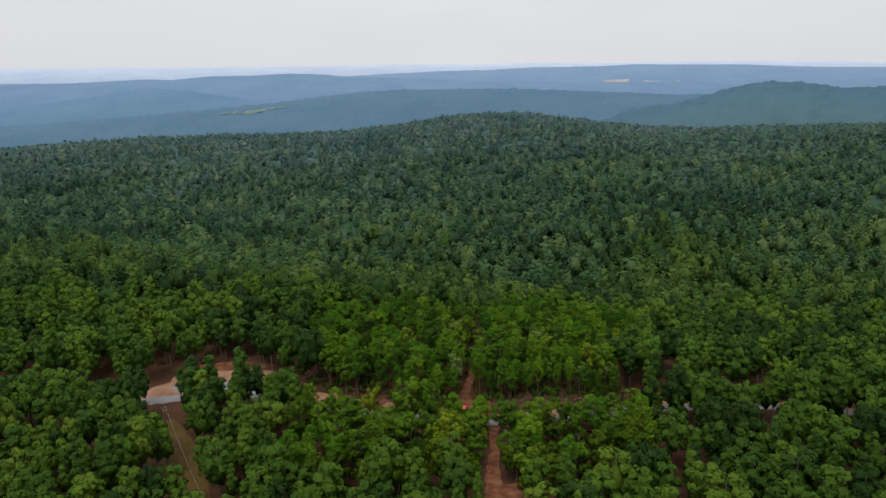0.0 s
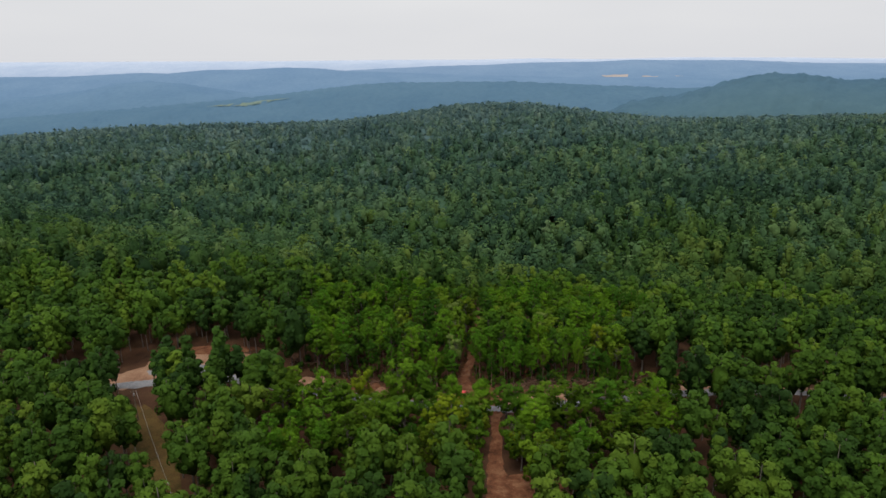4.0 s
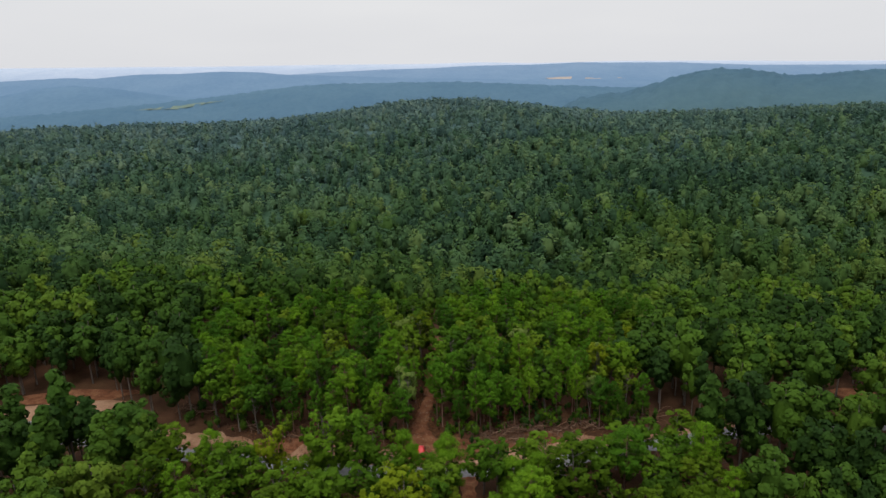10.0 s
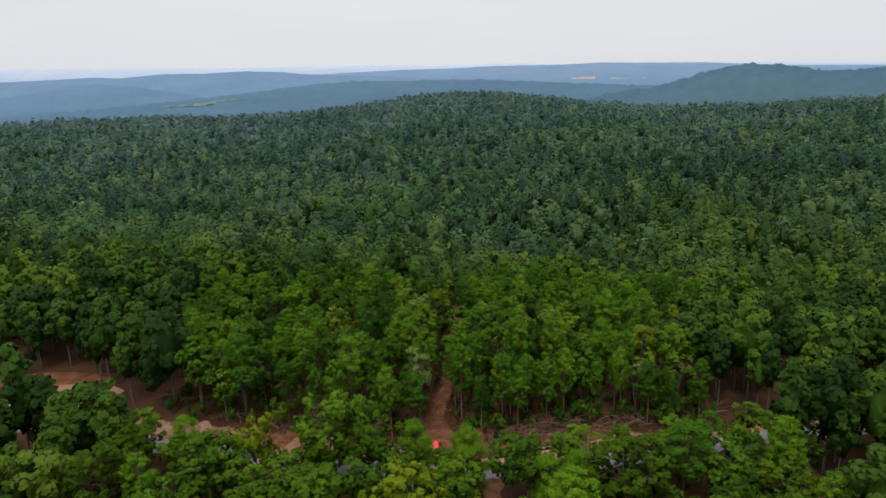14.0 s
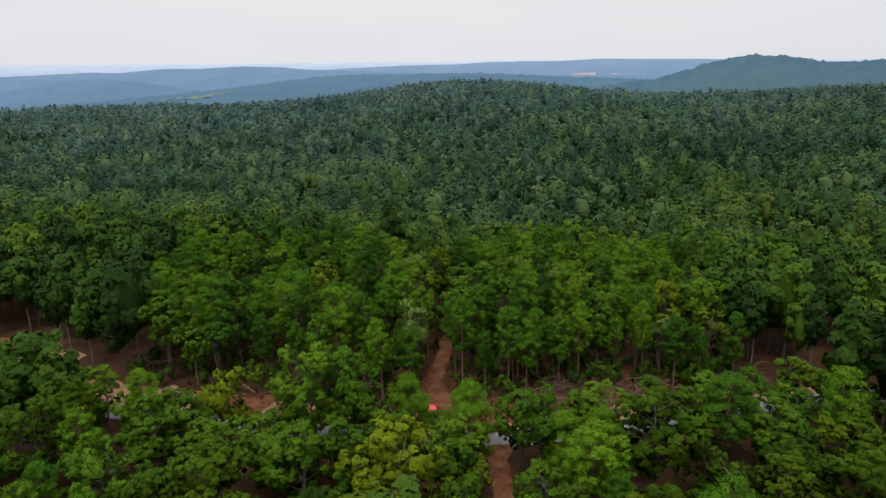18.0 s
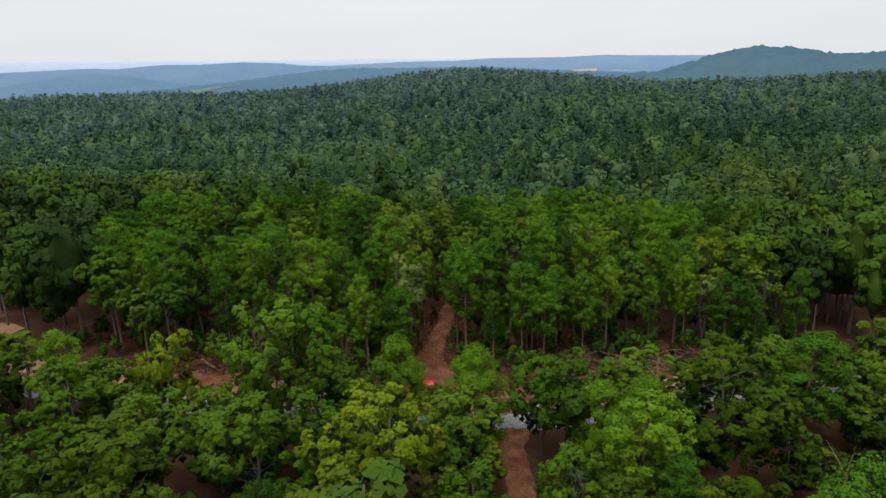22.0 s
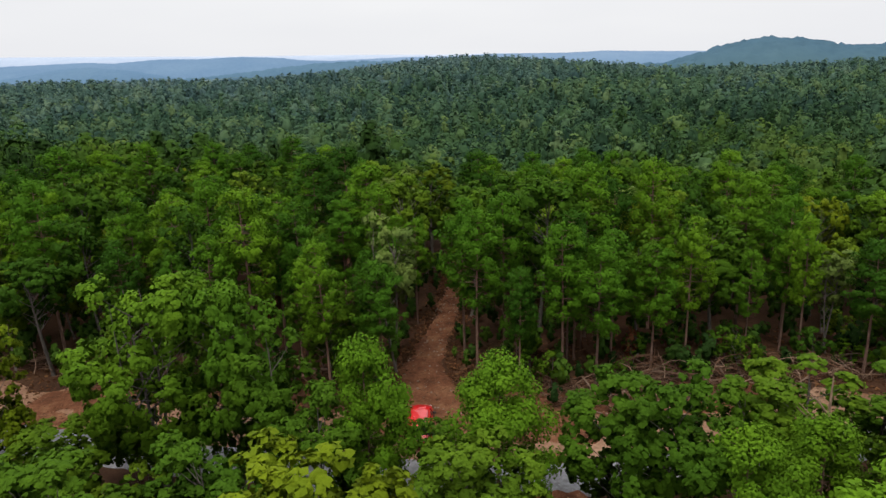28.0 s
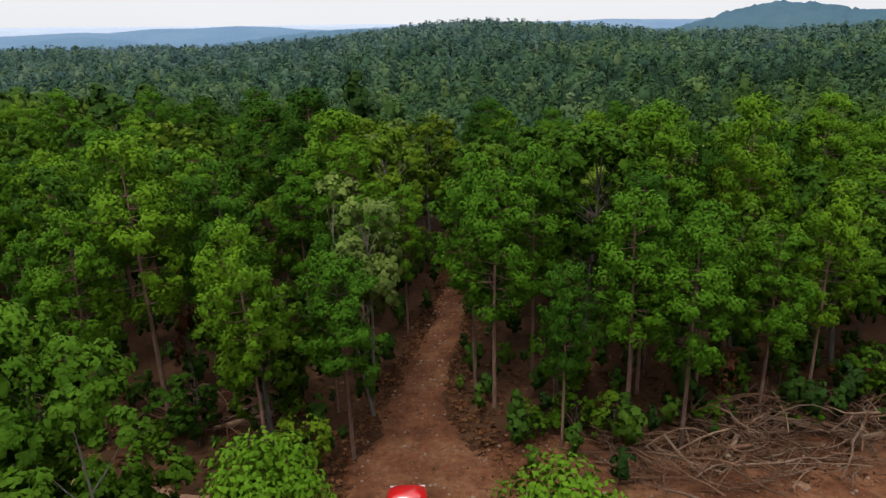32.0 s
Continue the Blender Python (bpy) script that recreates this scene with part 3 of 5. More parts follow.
def ribbon(name, pts, lift, mat, label, category, ragged=0.35, across=6):
    """A strip on the ground along pts of (x, y, half width), with ragged edges. Returns the object and its line."""
    length = sum(math.dist(a[:2], b[:2]) for a, b in zip(pts, pts[1:]))
    line = spline(pts, max(12, int(length / 0.6)))
    d = np.gradient(line[:, :2], axis=0)
    d /= np.linalg.norm(d, axis=1, keepdims=True)
    side = np.stack([d[:, 1], -d[:, 0]], 1)
    rows = []
    for i, (p, w) in enumerate(zip(line[:, :2], line[:, 2])):
        l = w * (1 + ragged * noise.noise((p[0] * 0.35, p[1] * 0.35, lift * 40)))
        r = w * (1 + ragged * noise.noise((p[0] * 0.35 + 50, p[1] * 0.35, lift * 40)))
        l += 0.22 * noise.noise((p[0] * 1.6, p[1] * 1.6, 7.1)) * min(w, 2.2)
        r += 0.22 * noise.noise((p[0] * 1.6, p[1] * 1.6, 17.1)) * min(w, 2.2)
        k = np.linspace(-l, r, across)[:, None]
        xy = p + k * side[i]
        q = drape(xy[:, 0], xy[:, 1], lift)
        q[0, 2] -= lift + 0.06
        q[-1, 2] -= lift + 0.06
        q[1:-1, 2] += [0.05 * noise.noise((a * 0.9, b * 0.9, 3.3)) for a, b in xy[1:-1]]
        rows.append(q)
    v = np.vstack(rows)
    i0 = (np.arange(len(line) - 1)[:, None] * across + np.arange(across - 1)[None]).ravel()
    ob = new(name, mesh_np(name, v, np.stack([i0, i0 + 1, i0 + across + 1, i0 + across], 1), [mat], smooth=True))
    return tagged(ob, label, category, kind="structure"), line


def clearing(name, cx, cy, rx, ry, turn, lift, mat, label, category="ground"):
    """A ragged patch of bare ground."""
    rings, seg = 6, 40
    v = [drape(cx, cy, lift)]
    for k in range(1, rings + 1):
        for j in range(seg):
            a = j * 2 * math.pi / seg
            w = 1 + 0.28 * noise.noise((math.cos(a) * 1.7 + cx, math.sin(a) * 1.7 + cy, 0.5)) + 0.1 * noise.noise((math.cos(a) * 5 + cx, math.sin(a) * 5, cy))
            px, py = math.cos(a) * rx * w * k / rings, math.sin(a) * ry * w * k / rings
            x, y = cx + px * math.cos(turn) - py * math.sin(turn), cy + px * math.sin(turn) + py * math.cos(turn)
            q = drape(x, y, lift if k < rings else -0.06)
            if k < rings:
                q[2] += 0.06 * noise.noise((x * 0.7, y * 0.7, 1.1))
            v.append(q)
    f = []
    for k in range(rings - 1):
        for j in range(seg):
            a, b = 1 + k * seg + j, 1 + k * seg + (j + 1) % seg
            f.append((a, a + seg, b + seg, b))
    for j in range(0, seg, 2):
        f.append((0, 1 + j, 1 + (j + 1) % seg, 1 + (j + 2) % seg))
    ob = new(name, mesh_np(name, np.array(v), np.array(f), [mat], smooth=True))
    return tagged(ob, label, category, kind="structure")


ROAD = [(-135, 178, 2.2), (-104, 174.5, 2.2), (-84, 177, 2.6), (-66, 180, 2.6), (-46, 172.5, 2.2), (-24, 165.8, 2.1), (-6, 160.6, 2.0), (12, 157.4, 2.0),
        (30, 158.6, 2.0), (48, 161, 2.0), (66, 162.6, 2.0), (86, 163, 2.0), (110, 159.6, 2.0), (150, 153, 2.0)]
VERGE = [(x, y + (3.0 if x < 40 else 1.5), w + (2.8 if x < 40 else 0.6)) for x, y, w in ROAD]
TRAIL = [(5.8, 163.0, 5.0), (5.2, 168.0, 4.2), (5.2, 172.0, 2.3), (5.9, 177, 1.6), (7.8, 185, 1.3), (9.3, 193, 1.2), (11.2, 210, 1.2), (13.0, 232, 1.2)]
NEAR = [(13.0, 160, 2.4), (12.0, 152, 1.5), (11.6, 144, 1.5), (10.4, 134, 2.0), (10.4, 124, 3.2), (12.0, 112, 4.2), (15, 96, 3.0)]
verge, VERGE_LINE = ribbon("road_verge", VERGE, 0.05, mat_sand, "bare sandy dirt verge scraped along the gravel road", "ground", 0.4, 8)
trail, TRAIL_LINE = ribbon("dirt_trail", TRAIL, 0.11, mat_trail, "freshly cut reddish dirt trail strewn with sticks", "trail", 0.6, 8)
near_trail, NEAR_LINE = ribbon("near_trail", NEAR, 0.10, mat_trail, "narrow red dirt track between the trees", "trail", 0.35)
road, ROAD_LINE = ribbon("road", ROAD, 0.16, mat_gravel, "grey gravel road crossing the forest", "road", 0.16)
clearing("turnaround_dirt", -74, 188, 20, 9, 0.08, 0.08, mat_sand, "wide sandy clearing beside the gravel road")
clearing("turnaround_gravel", -74, 183.5, 12, 4.6, -0.1, 0.2, mat_gravel, "widened patch of pale grey gravel", "road")
clearing("red_bank", -72, 198, 15, 3.4, 0.0, 0.09, mat_trail, "red dirt bank at the forest edge")
clearing("junction_dirt", 12.5, 165.4, 6.5, 5.0, 0.1, 0.08, mat_trail, "churned reddish dirt where the trail meets the road")
clearing("pile_dirt", 25, 166, 10, 2.8, 0.05, 0.07, mat_trail, "bare dirt under the brush pile")
CLEARINGS = [(-74, 188, 17.5, 7), (101, 178.5, 4.5, 3.6), (104.5, 241.5, 4.5, 3.2), (80, 144, 0.8, 0.8), (81, 133, 0.8, 0.8), (17, 126, 6, 4), (-22, 170, 4, 3), (-108, 180, 8, 4), (24, 166.4, 9, 1.6), (38, 165.4, 4, 1.2)]
for cx, cy, rx, ry in CLEARINGS[1:7]:
    clearing("dirt_patch", cx, cy, rx + 1, ry + 1, 0.3, 0.085, mat_trail, "small patch of bare red dirt among trees")
clearing("sand_patch", -108, 180, 10, 5, 0.1, 0.07, mat_sand, "sandy bare patch beside the road")
clearing("power_line_cut", -70, 147, 5.0, 27, 0.56, 0.06, mat_grass, "strip of dry orange grass under the wire")


def off(line, x, y):
    """How far (x, y) lies outside a line of (x, y, half width)."""
    return np.min(np.hypot(line[:, 0] - x, line[:, 1] - y) - line[:, 2])


# lanes cleared to fit the camera's view, back from each bare spot: (x, y) of the spot
SIGHT_SPOTS = np.array([(13, 158), (13, 163), (12, 150), (10, 139), (-19.5, 168), (-25, 168), (48, 162), (-61, 186), (-67, 187), (-74, 191), (-79, 189),
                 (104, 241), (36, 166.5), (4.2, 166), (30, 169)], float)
SIGHT_WAYS = np.array([3.0, 95.0]) - SIGHT_SPOTS
SIGHT_WAYS /= np.linalg.norm(SIGHT_WAYS, axis=1, keepdims=True)


def in_sight_lane(x, y, wide):
    """Whether (x, y) lies in a lane kept open for the camera's view."""
    d = np.array([x, y]) - SIGHT_SPOTS
    along = np.clip(np.sum(d * SIGHT_WAYS, 1), -1.0, 16.0)
    return bool(np.min(np.linalg.norm(d - SIGHT_WAYS * along[:, None], axis=1)) < wide)


def open_ground(x, y, room=1.0):
    """Whether (x, y) is kept clear of trees."""
    if room > 0.75 and in_sight_lane(x, y, 2.3):
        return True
    if off(TRAIL_LINE, x, y) < room or off(NEAR_LINE, x, y) < room - 0.2 or off(ROAD_LINE, x, y) < 0.9:
        return True
    if y > np.interp(x, ROAD_LINE[:, 0], ROAD_LINE[:, 1]) and off(VERGE_LINE, x, y) < room * 0.7:
        return True
    for cx, cy, rx, ry in CLEARINGS:
        if ((x - cx) / (rx + room)) ** 2 + ((y - cy) / (ry + room)) ** 2 < 1:
            return True
    a, b = x + 84, y - 168
    c = (a * 24 + b * -38) / 2020
    return -0.05 < c < 1.6 and abs(a * -38 - b * 24) / 44.9 < 2.6


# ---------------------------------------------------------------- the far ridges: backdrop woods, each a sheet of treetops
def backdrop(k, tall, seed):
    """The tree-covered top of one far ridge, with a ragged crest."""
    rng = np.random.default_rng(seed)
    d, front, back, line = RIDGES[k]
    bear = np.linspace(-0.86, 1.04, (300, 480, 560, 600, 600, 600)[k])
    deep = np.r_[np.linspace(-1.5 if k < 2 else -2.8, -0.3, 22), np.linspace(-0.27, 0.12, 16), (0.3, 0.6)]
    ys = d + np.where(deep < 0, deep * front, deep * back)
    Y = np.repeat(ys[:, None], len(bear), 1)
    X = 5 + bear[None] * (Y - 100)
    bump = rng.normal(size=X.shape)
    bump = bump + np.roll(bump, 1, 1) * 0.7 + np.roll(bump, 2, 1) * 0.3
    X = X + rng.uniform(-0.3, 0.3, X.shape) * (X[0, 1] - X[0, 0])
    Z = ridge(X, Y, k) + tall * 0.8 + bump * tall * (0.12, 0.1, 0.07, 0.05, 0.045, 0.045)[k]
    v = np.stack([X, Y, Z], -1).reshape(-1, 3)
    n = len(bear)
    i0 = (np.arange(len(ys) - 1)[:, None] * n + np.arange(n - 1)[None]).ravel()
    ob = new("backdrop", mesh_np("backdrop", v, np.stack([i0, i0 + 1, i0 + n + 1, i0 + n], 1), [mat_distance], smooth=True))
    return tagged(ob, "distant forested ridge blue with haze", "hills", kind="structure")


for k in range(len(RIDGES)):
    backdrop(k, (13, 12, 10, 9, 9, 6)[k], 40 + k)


def far_field(cx, cy, rx, ry, k, colour, label):
    """A pale open field among the far woods."""
    a = np.linspace(0, 2 * math.pi, 25)[:-1]
    w = 1 + 0.26 * np.sin(3 * a + cx) + 0.2 * np.sin(7 * a) + 0.12 * np.sin(11 * a + cx)
    X, Y = np.r_[cx, cx + rx * w * np.cos(a)], np.r_[cy, cy + ry * w * np.sin(a)]
    v = np.stack([X, Y, ridge(X, Y, k) + (10.3 if k == 1 else 8.9)], 1)
    f = [(0, 1 + j, 1 + (j + 1) % 24, 1 + (j + 2) % 24) for j in range(0, 24, 2)]
    ob = new("far_field", mesh_np("far_field", v, np.array(f), [colour]))
    return tagged(ob, label, "field", kind="structure")


# sandy colour with distance haze mixed in
mat_field = earth_material("pale_field", (0.26, 0.235, 0.22), (0.32, 0.28, 0.25), (0.37, 0.32, 0.27), 0.02)
mat_meadow = earth_material("green_field", (0.1, 0.15, 0.13), (0.13, 0.175, 0.14), (0.16, 0.195, 0.145), 0.02)
far_field(776, 2810, 92, 80, 4, mat_field, "pale sandy field cleared in distant woods")
far_field(925, 2825, 54, 40, 4, mat_field, "pale sandy field cleared in distant woods")
far_field(1045, 2830, 26, 30, 4, mat_field, "pale sandy field cleared in distant woods")
far_field(-440, 1560, 74, 16, 1, mat_meadow, "pale green meadow between distant woods")


# ---------------------------------------------------------------- trees that stand near the walk, each its own thing
def part(name, me, parent, label=""):
    ob = new(name, me)
    ob.parent = parent
    return tagged(ob, label) if label else ob


def tree_thing(name, built, bark, leaf, label, category):
    wood, lv, lf, ln = built
    base = new(name)
    wv, wf = join(wood)
    part("trunk", mesh_np(name + "_trunk", wv, wf, [bark], smooth=True), base)
    part("crown", mesh_np(name + "_crown", lv, lf, [leaf], normals=ln), base)
    return tagged(base, label, category)


# kind: how it is built, and its height and radius as built; a tree of another size is scaled from it
KINDS = {}


def kind(key, name, make, height, radius, bark, leaf, label, category, n):
    KINDS[key] = (name, make, height, radius, bark, leaf, label, category, n, [])


kind("fine", "oak_tree", lambda s: broadleaf(s, 12, 3.2, 9000, 0.25, 0.1, 28, twigs=15, full=0.9), 12, 3.2, bark_oak, leaf_fine, "full green oak with a rounded lumpy crown", "tree", 5)
kind("oak", "oak_tree", lambda s: broadleaf(s, 13, 3.1, 7800, 0.26, 0.3, 26, full=0.9), 13, 3.4, bark_oak, leaf_oak, "full green oak with a rounded lumpy crown", "tree", 6)
kind("grove", "oak_tree", lambda s: broadleaf(s, 13, 3.4, 8000, 0.27, 0.16, 28, full=0.9), 13, 3.4, bark_oak, leaf_grove, "oak with a rounded lumpy crown, green darkened for shade", "tree", 5)
kind("dark", "dark_oak_tree", lambda s: broadleaf(s, 15, 5.2, 16000, 0.28, 0.05, 42, trunks=3, twigs=15, full=0.9), 15, 5.2, bark_oak, leaf_dark, "broad dark green oak beside the gravel road", "tree", 2)
kind("yellow", "hickory_tree", lambda s: broadleaf(s, 13, 4.0, 10500, 0.27, 0.12, 28, twigs=14, full=0.9), 13, 4.0, bark_oak, leaf_yellow, "bright yellow-green hickory with dense leaves", "tree", 2)
kind("pale", "sweetgum_tree", lambda s: broadleaf(s, 13, 2.6, 6000, 0.25, 0.26, 28, 0.0, 2, full=0.8), 13, 2.6, bark_oak, leaf_pale, "slender grey-green tree with thin pale leaves", "tree", 2)
kind("pine", "pine_tree", lambda s: pine(s, 15, 2.2, 9500, 0.25, 0.42, full=0.5), 15, 2.4, bark_pine, leaf_pine, "tall pine with a bare trunk and high crown", "tree", 6)
kind("young", "young_pine_tree", lambda s: pine(s, 8, 2.3, 26000, 0.15, 0.06, True, full=0.7), 8, 2.4, bark_pine, leaf_young, "young bushy pine with bright green needles", "tree", 2)
kind("sapling", "sapling", lambda s: broadleaf(s, 5, 1.7, 2400, 0.22, 0.15, 12, 0.1, 2, full=0.8), 5, 1.7, bark_oak, leaf_oak, "small leafy green sapling in the undergrowth", "tree", 4)
kind("bush", "leafy_bush", lambda s: broadleaf(s, 2.4, 1.5, 1700, 0.2, 0.02, 9, 0.0, 3), 2.4, 1.5, bark_oak, leaf_young, "low bright green bush at the forest edge", "bush", 2)
kind("dead", "dead_sapling", lambda s: broadleaf(s, 4.5, 1.3, 420, 0.3, 0.25, 8, 0.3, 2), 4.5, 1.3, bark_oak, leaf_dead, "dead sapling with rust-brown withered leaves", "tree", 2)

TREES = []          # (x, y, radius) of every tree that stands


def plant(key, x, y, height, radius, turn=None, rng=random, lean=(0, 0)):
    """Stand a tree of this kind at (x, y)."""
    name, make, h0, r0, bark, leaf, label, category, n, protos = KINDS[key]
    m = pose(x, y, float(land(x, y)) - 0.05, lean[0], lean[1], rng.uniform(0, 360) if turn is None else turn)
    s = (radius / r0, radius / r0, height / h0)
    if len(protos) < n:
        ob = tree_thing(name, make(len(protos) * 7 + len(key) * 31 + ord(key[0])), bark, leaf, label, category)
        ob["group"] = "trees round the road crossing"
        protos.append(ob)
    else:
        ob = copy_thing(rng.choice(protos), m)
    ob.matrix_basis = m @ Matrix.Diagonal((*s, 1))
    TREES.append((x, y, radius))
    return ob


HEROES = [
    # before the road
    ("dark", -11.0, 158.4, 15.2, 5.0), ("dark", -6.4, 157.8, 14.0, 3.4), ("yellow", -20.4, 157.6, 12.6, 3.0), ("fine", -3.6, 156.2, 12.2, 2.9), ("yellow", 0.2, 141.0, 14.0, 4.8),
    ("fine", -0.8, 151.6, 10.6, 2.5), ("fine", 6.8, 148.8, 9.3, 3.2), ("young", 8.6, 153.6, 10.2, 2.9), ("young", 1.7, 154.0, 11.4, 2.5),
    ("fine", 14.4, 151.2, 10.6, 3.0), ("fine", 16.4, 149.0, 12.0, 3.2), ("young", 18.6, 146.6, 9.6, 2.7), ("fine", 25.2, 153.0, 9.8, 3.8),
    ("pine", 19.6, 140.2, 12.6, 3.0), ("dark", 14.6, 139.4, 8.6, 3.0), ("fine", 17.6, 123.6, 14.5, 3.6), ("grove", 27.2, 143.4, 15.0, 4.8),
    ("fine", -10.2, 145.0, 11.6, 3.8), ("fine", -27.0, 158.6, 9.6, 3.0), ("fine", -18.2, 147.0, 11.2, 3.6), ("fine", -28.0, 152.6, 11.2, 3.6),
    ("fine", 38.4, 154.6, 9.2, 3.4), ("pine", 37.5, 148.6, 12.0, 3.2), ("dark", -29.0, 143.0, 12.0, 4.2), ("fine", 5.2, 144.4, 9.0, 3.0),
    ("fine", -45.0, 168.4, 8.6, 3.1), ("fine", -39.6, 166.2, 9.4, 3.2), ("fine", -52.0, 170.8, 9.0, 3.2), ("fine", -59.0, 172.6, 8.4, 3.0),
    ("fine", 44.0, 156.4, 8.8, 3.0), ("fine", 50.2, 157.0, 9.4, 3.2), ("fine", 56.4, 157.4, 8.6, 3.0), ("fine", 62.6, 158.2, 9.2, 3.2), ("fine", 69.0, 158.6, 8.8, 3.1), ("fine", 77.0, 158.8, 9.6, 3.3), ("fine", 85.0, 158.4, 8.8, 3.0),
    ("fine", 42.0, 146.0, 10.0, 3.6), ("grove", 47.4, 141.6, 11.0, 3.8), ("fine", 46.6, 150.6, 9.0, 3.2), ("grove", 40.4, 139.0, 11.0, 3.8), ("grove", 52.6, 148.2, 10.0, 3.5),
    ("fine", -13.4, 160.0, 5.2, 2.1), ("fine", 1.0, 156.6, 5.2, 2.0),
    ("fine", -14.0, 149.0, 8.0, 3.2), ("fine", -15.6, 156.0, 7.2, 3.0), ("fine", -24.0, 154.6, 8.4, 3.2), ("fine", -33.0, 160.4, 8.6, 3.0), ("fine", 5.4, 157.2, 4.9, 1.9), ("fine", 31.6, 155.4, 7.6, 3.0), ("fine", 21.6, 152.6, 8.6, 2.8),
    ("young", 23.0, 148.0, 9.0, 2.6), ("fine", 33.4, 149.0, 11.0, 3.6), ("fine", -6.0, 149.2, 9.6, 3.0), ("fine", 6.6, 137.4, 9.6, 2.6),
    # the forest edge behind it
    ("pine", 1.9, 169.0, 11.2, 1.9), ("pale", 2.5, 173.0, 14.2, 2.5), ("pine", 16.0, 169.4, 13.4, 2.1), ("pine", 18.3, 167.9, 11.8, 2.0),
    ("pine", 8.7, 174.8, 14.4, 2.1), ("pine", 9.6, 173.0, 13.8, 2.1), ("oak", 15.9, 178.2, 15.6, 4.0), ("yellow", 27.0, 183.0, 12.6, 3.2),
    ("fine", 31.0, 175.4, 11.6, 3.6), ("pine", -8.7, 173.4, 16.0, 2.6), ("oak", -14.5, 178.2, 13.8, 3.0), ("fine", -2.4, 170.4, 10.4, 2.8),
    ("sapling", 13.0, 171.9, 6.8, 1.3), ("oak", 4.2, 194.0, 14.0, 3.3), ("bush", 13.4, 169.9, 2.4, 1.5), ("pine", 17.0, 172.0, 12.4, 1.8),
    ("pine", 18.0, 173.4, 13.4, 1.9), ("pine", 20.6, 171.6, 12.0, 2.0), ("pine", 12.4, 176.2, 14.4, 2.1), ("fine", 23.6, 173.6, 11.2, 2.9),
    ("dead", -8.0, 175.6, 9.0, 1.0), ("dead", 22.2, 171.4, 3.4, 0.9), ("dead", 29.6, 171.8, 2.4, 1.1), ("pine", -5.0, 176.0, 14.4, 2.2),
]
for h in HEROES:
    plant(*h)

rng_fill = random.Random(11)
cells = {}


def free(x, y, gap):
    """Whether no tree stands too near (x, y)."""
    cx, cy = int(x // 4), int(y // 4)
    for i in range(cx - 2, cx + 3):
        for j in range(cy - 2, cy + 3):
            for a, b, r in cells.get((i, j), ()):
                if math.hypot(a - x, b - y) < gap + r * 0.5:
                    return False
    return True


def claim(x, y, r):
    cells.setdefault((int(x // 4), int(y // 4)), []).append((x, y, r))


for x, y, r in TREES:
    claim(x, y, r)


def near_zone(x, y):
    return -40 < x < 50 and 126 < y < 200 or -46 < x < 66 and 200 <= y < 232


SIZES = {"grove": (12, 3.6), "oak": (12.4, 3.5), "pine": (14, 2.3), "pale": (12, 2.4), "sapling": (4.6, 1.6), "yellow": (11.5, 3.1), "dark": (12.5, 3.8), "young": (7.5, 2.2), "bush": (2.2, 1.4), "dead": (4, 1.2)}
# the stand of trees within reach of the camera, thing by thing
def stand(count, x0, x1, y0, y1, room, mix, tight, slim=1.0):
    """Fill a stretch of the near woods with trees of a mix of kinds, thing by thing."""
    made, tries = 0, 0
    while made < count and tries < 14000:
        tries += 1
        x, y = rng_fill.uniform(x0, x1), rng_fill.uniform(y0, y1)
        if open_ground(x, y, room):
            continue
        key = rng_fill.choices(list(mix), list(mix.values()))[0]
        h, r = SIZES[key]
        k = rng_fill.uniform(0.76, 1.2)
        if y < 152 and -14 < x < 34 and y > 132:
            k *= 0.58       # kept low between the tall trees named above, to fit the camera's view
        if 164 < y < 176 and x > -12:
            k *= 0.8        # the cut edge of the woods is lower than the woods behind
        h, r = h * k, r * k * rng_fill.uniform(0.88, 1.1) * slim
        if not free(x, y, r * tight):
            continue
        plant(key, x, y, h, r, rng=rng_fill)
        claim(x, y, r)
        made += 1


stand(18, -40, 50, 165, 180, 0.8, {"pine": 1}, 0.35, 0.8)
stand(110, -40, 50, 165, 200, 0.9, {"oak": 0.5, "pine": 0.3, "pale": 0.06, "sapling": 0.06, "yellow": 0.05, "bush": 0.02, "dead": 0.01}, 0.72)
stand(150, -46, 66, 200, 232, 0.9, {"oak": 0.42, "grove": 0.2, "pine": 0.33, "yellow": 0.03, "pale": 0.02}, 0.74)
stand(26, -38, 50, 166.5, 174, 0.6, {"sapling": 0.7, "bush": 0.3}, 0.3)
stand(12, -4, 20, 146, 163, 0.8, {"sapling": 0.6, "bush": 0.4}, 0.6)
stand(30, -40, 50, 140, 163, 0.7, {"sapling": 0.45, "bush": 0.55}, 0.5)
stand(100, -40, 50, 126, 164, 0.9, {"grove": 0.68, "pine": 0.12, "dark": 0.06, "young": 0.04, "yellow": 0.03, "sapling": 0.07}, 0.8, 1.08)


# ---------------------------------------------------------------- the forest beyond: past counting, joined
def massed(n, lobes, sprays, size, stems=False):
    """Trees for the joined woods, one pine in four, with stems where the woods are seen from nearby."""
    out = []
    for k in range(n):
        needle = k % 4 == 3
        stem = tube([(0, 0, 0), (0, 0, 12)], [0.17, 0.06], 4) if stems else None
        tall, wide = (14.0, 2.3) if needle else (12.4 + 0.6 * (k % 3), 2.6 + 0.25 * (k % 4))
        out.append((stem, *massed_tree(700 + k, tall, wide, lobes + k % 3, sprays, size, needle, stems)))
    return out


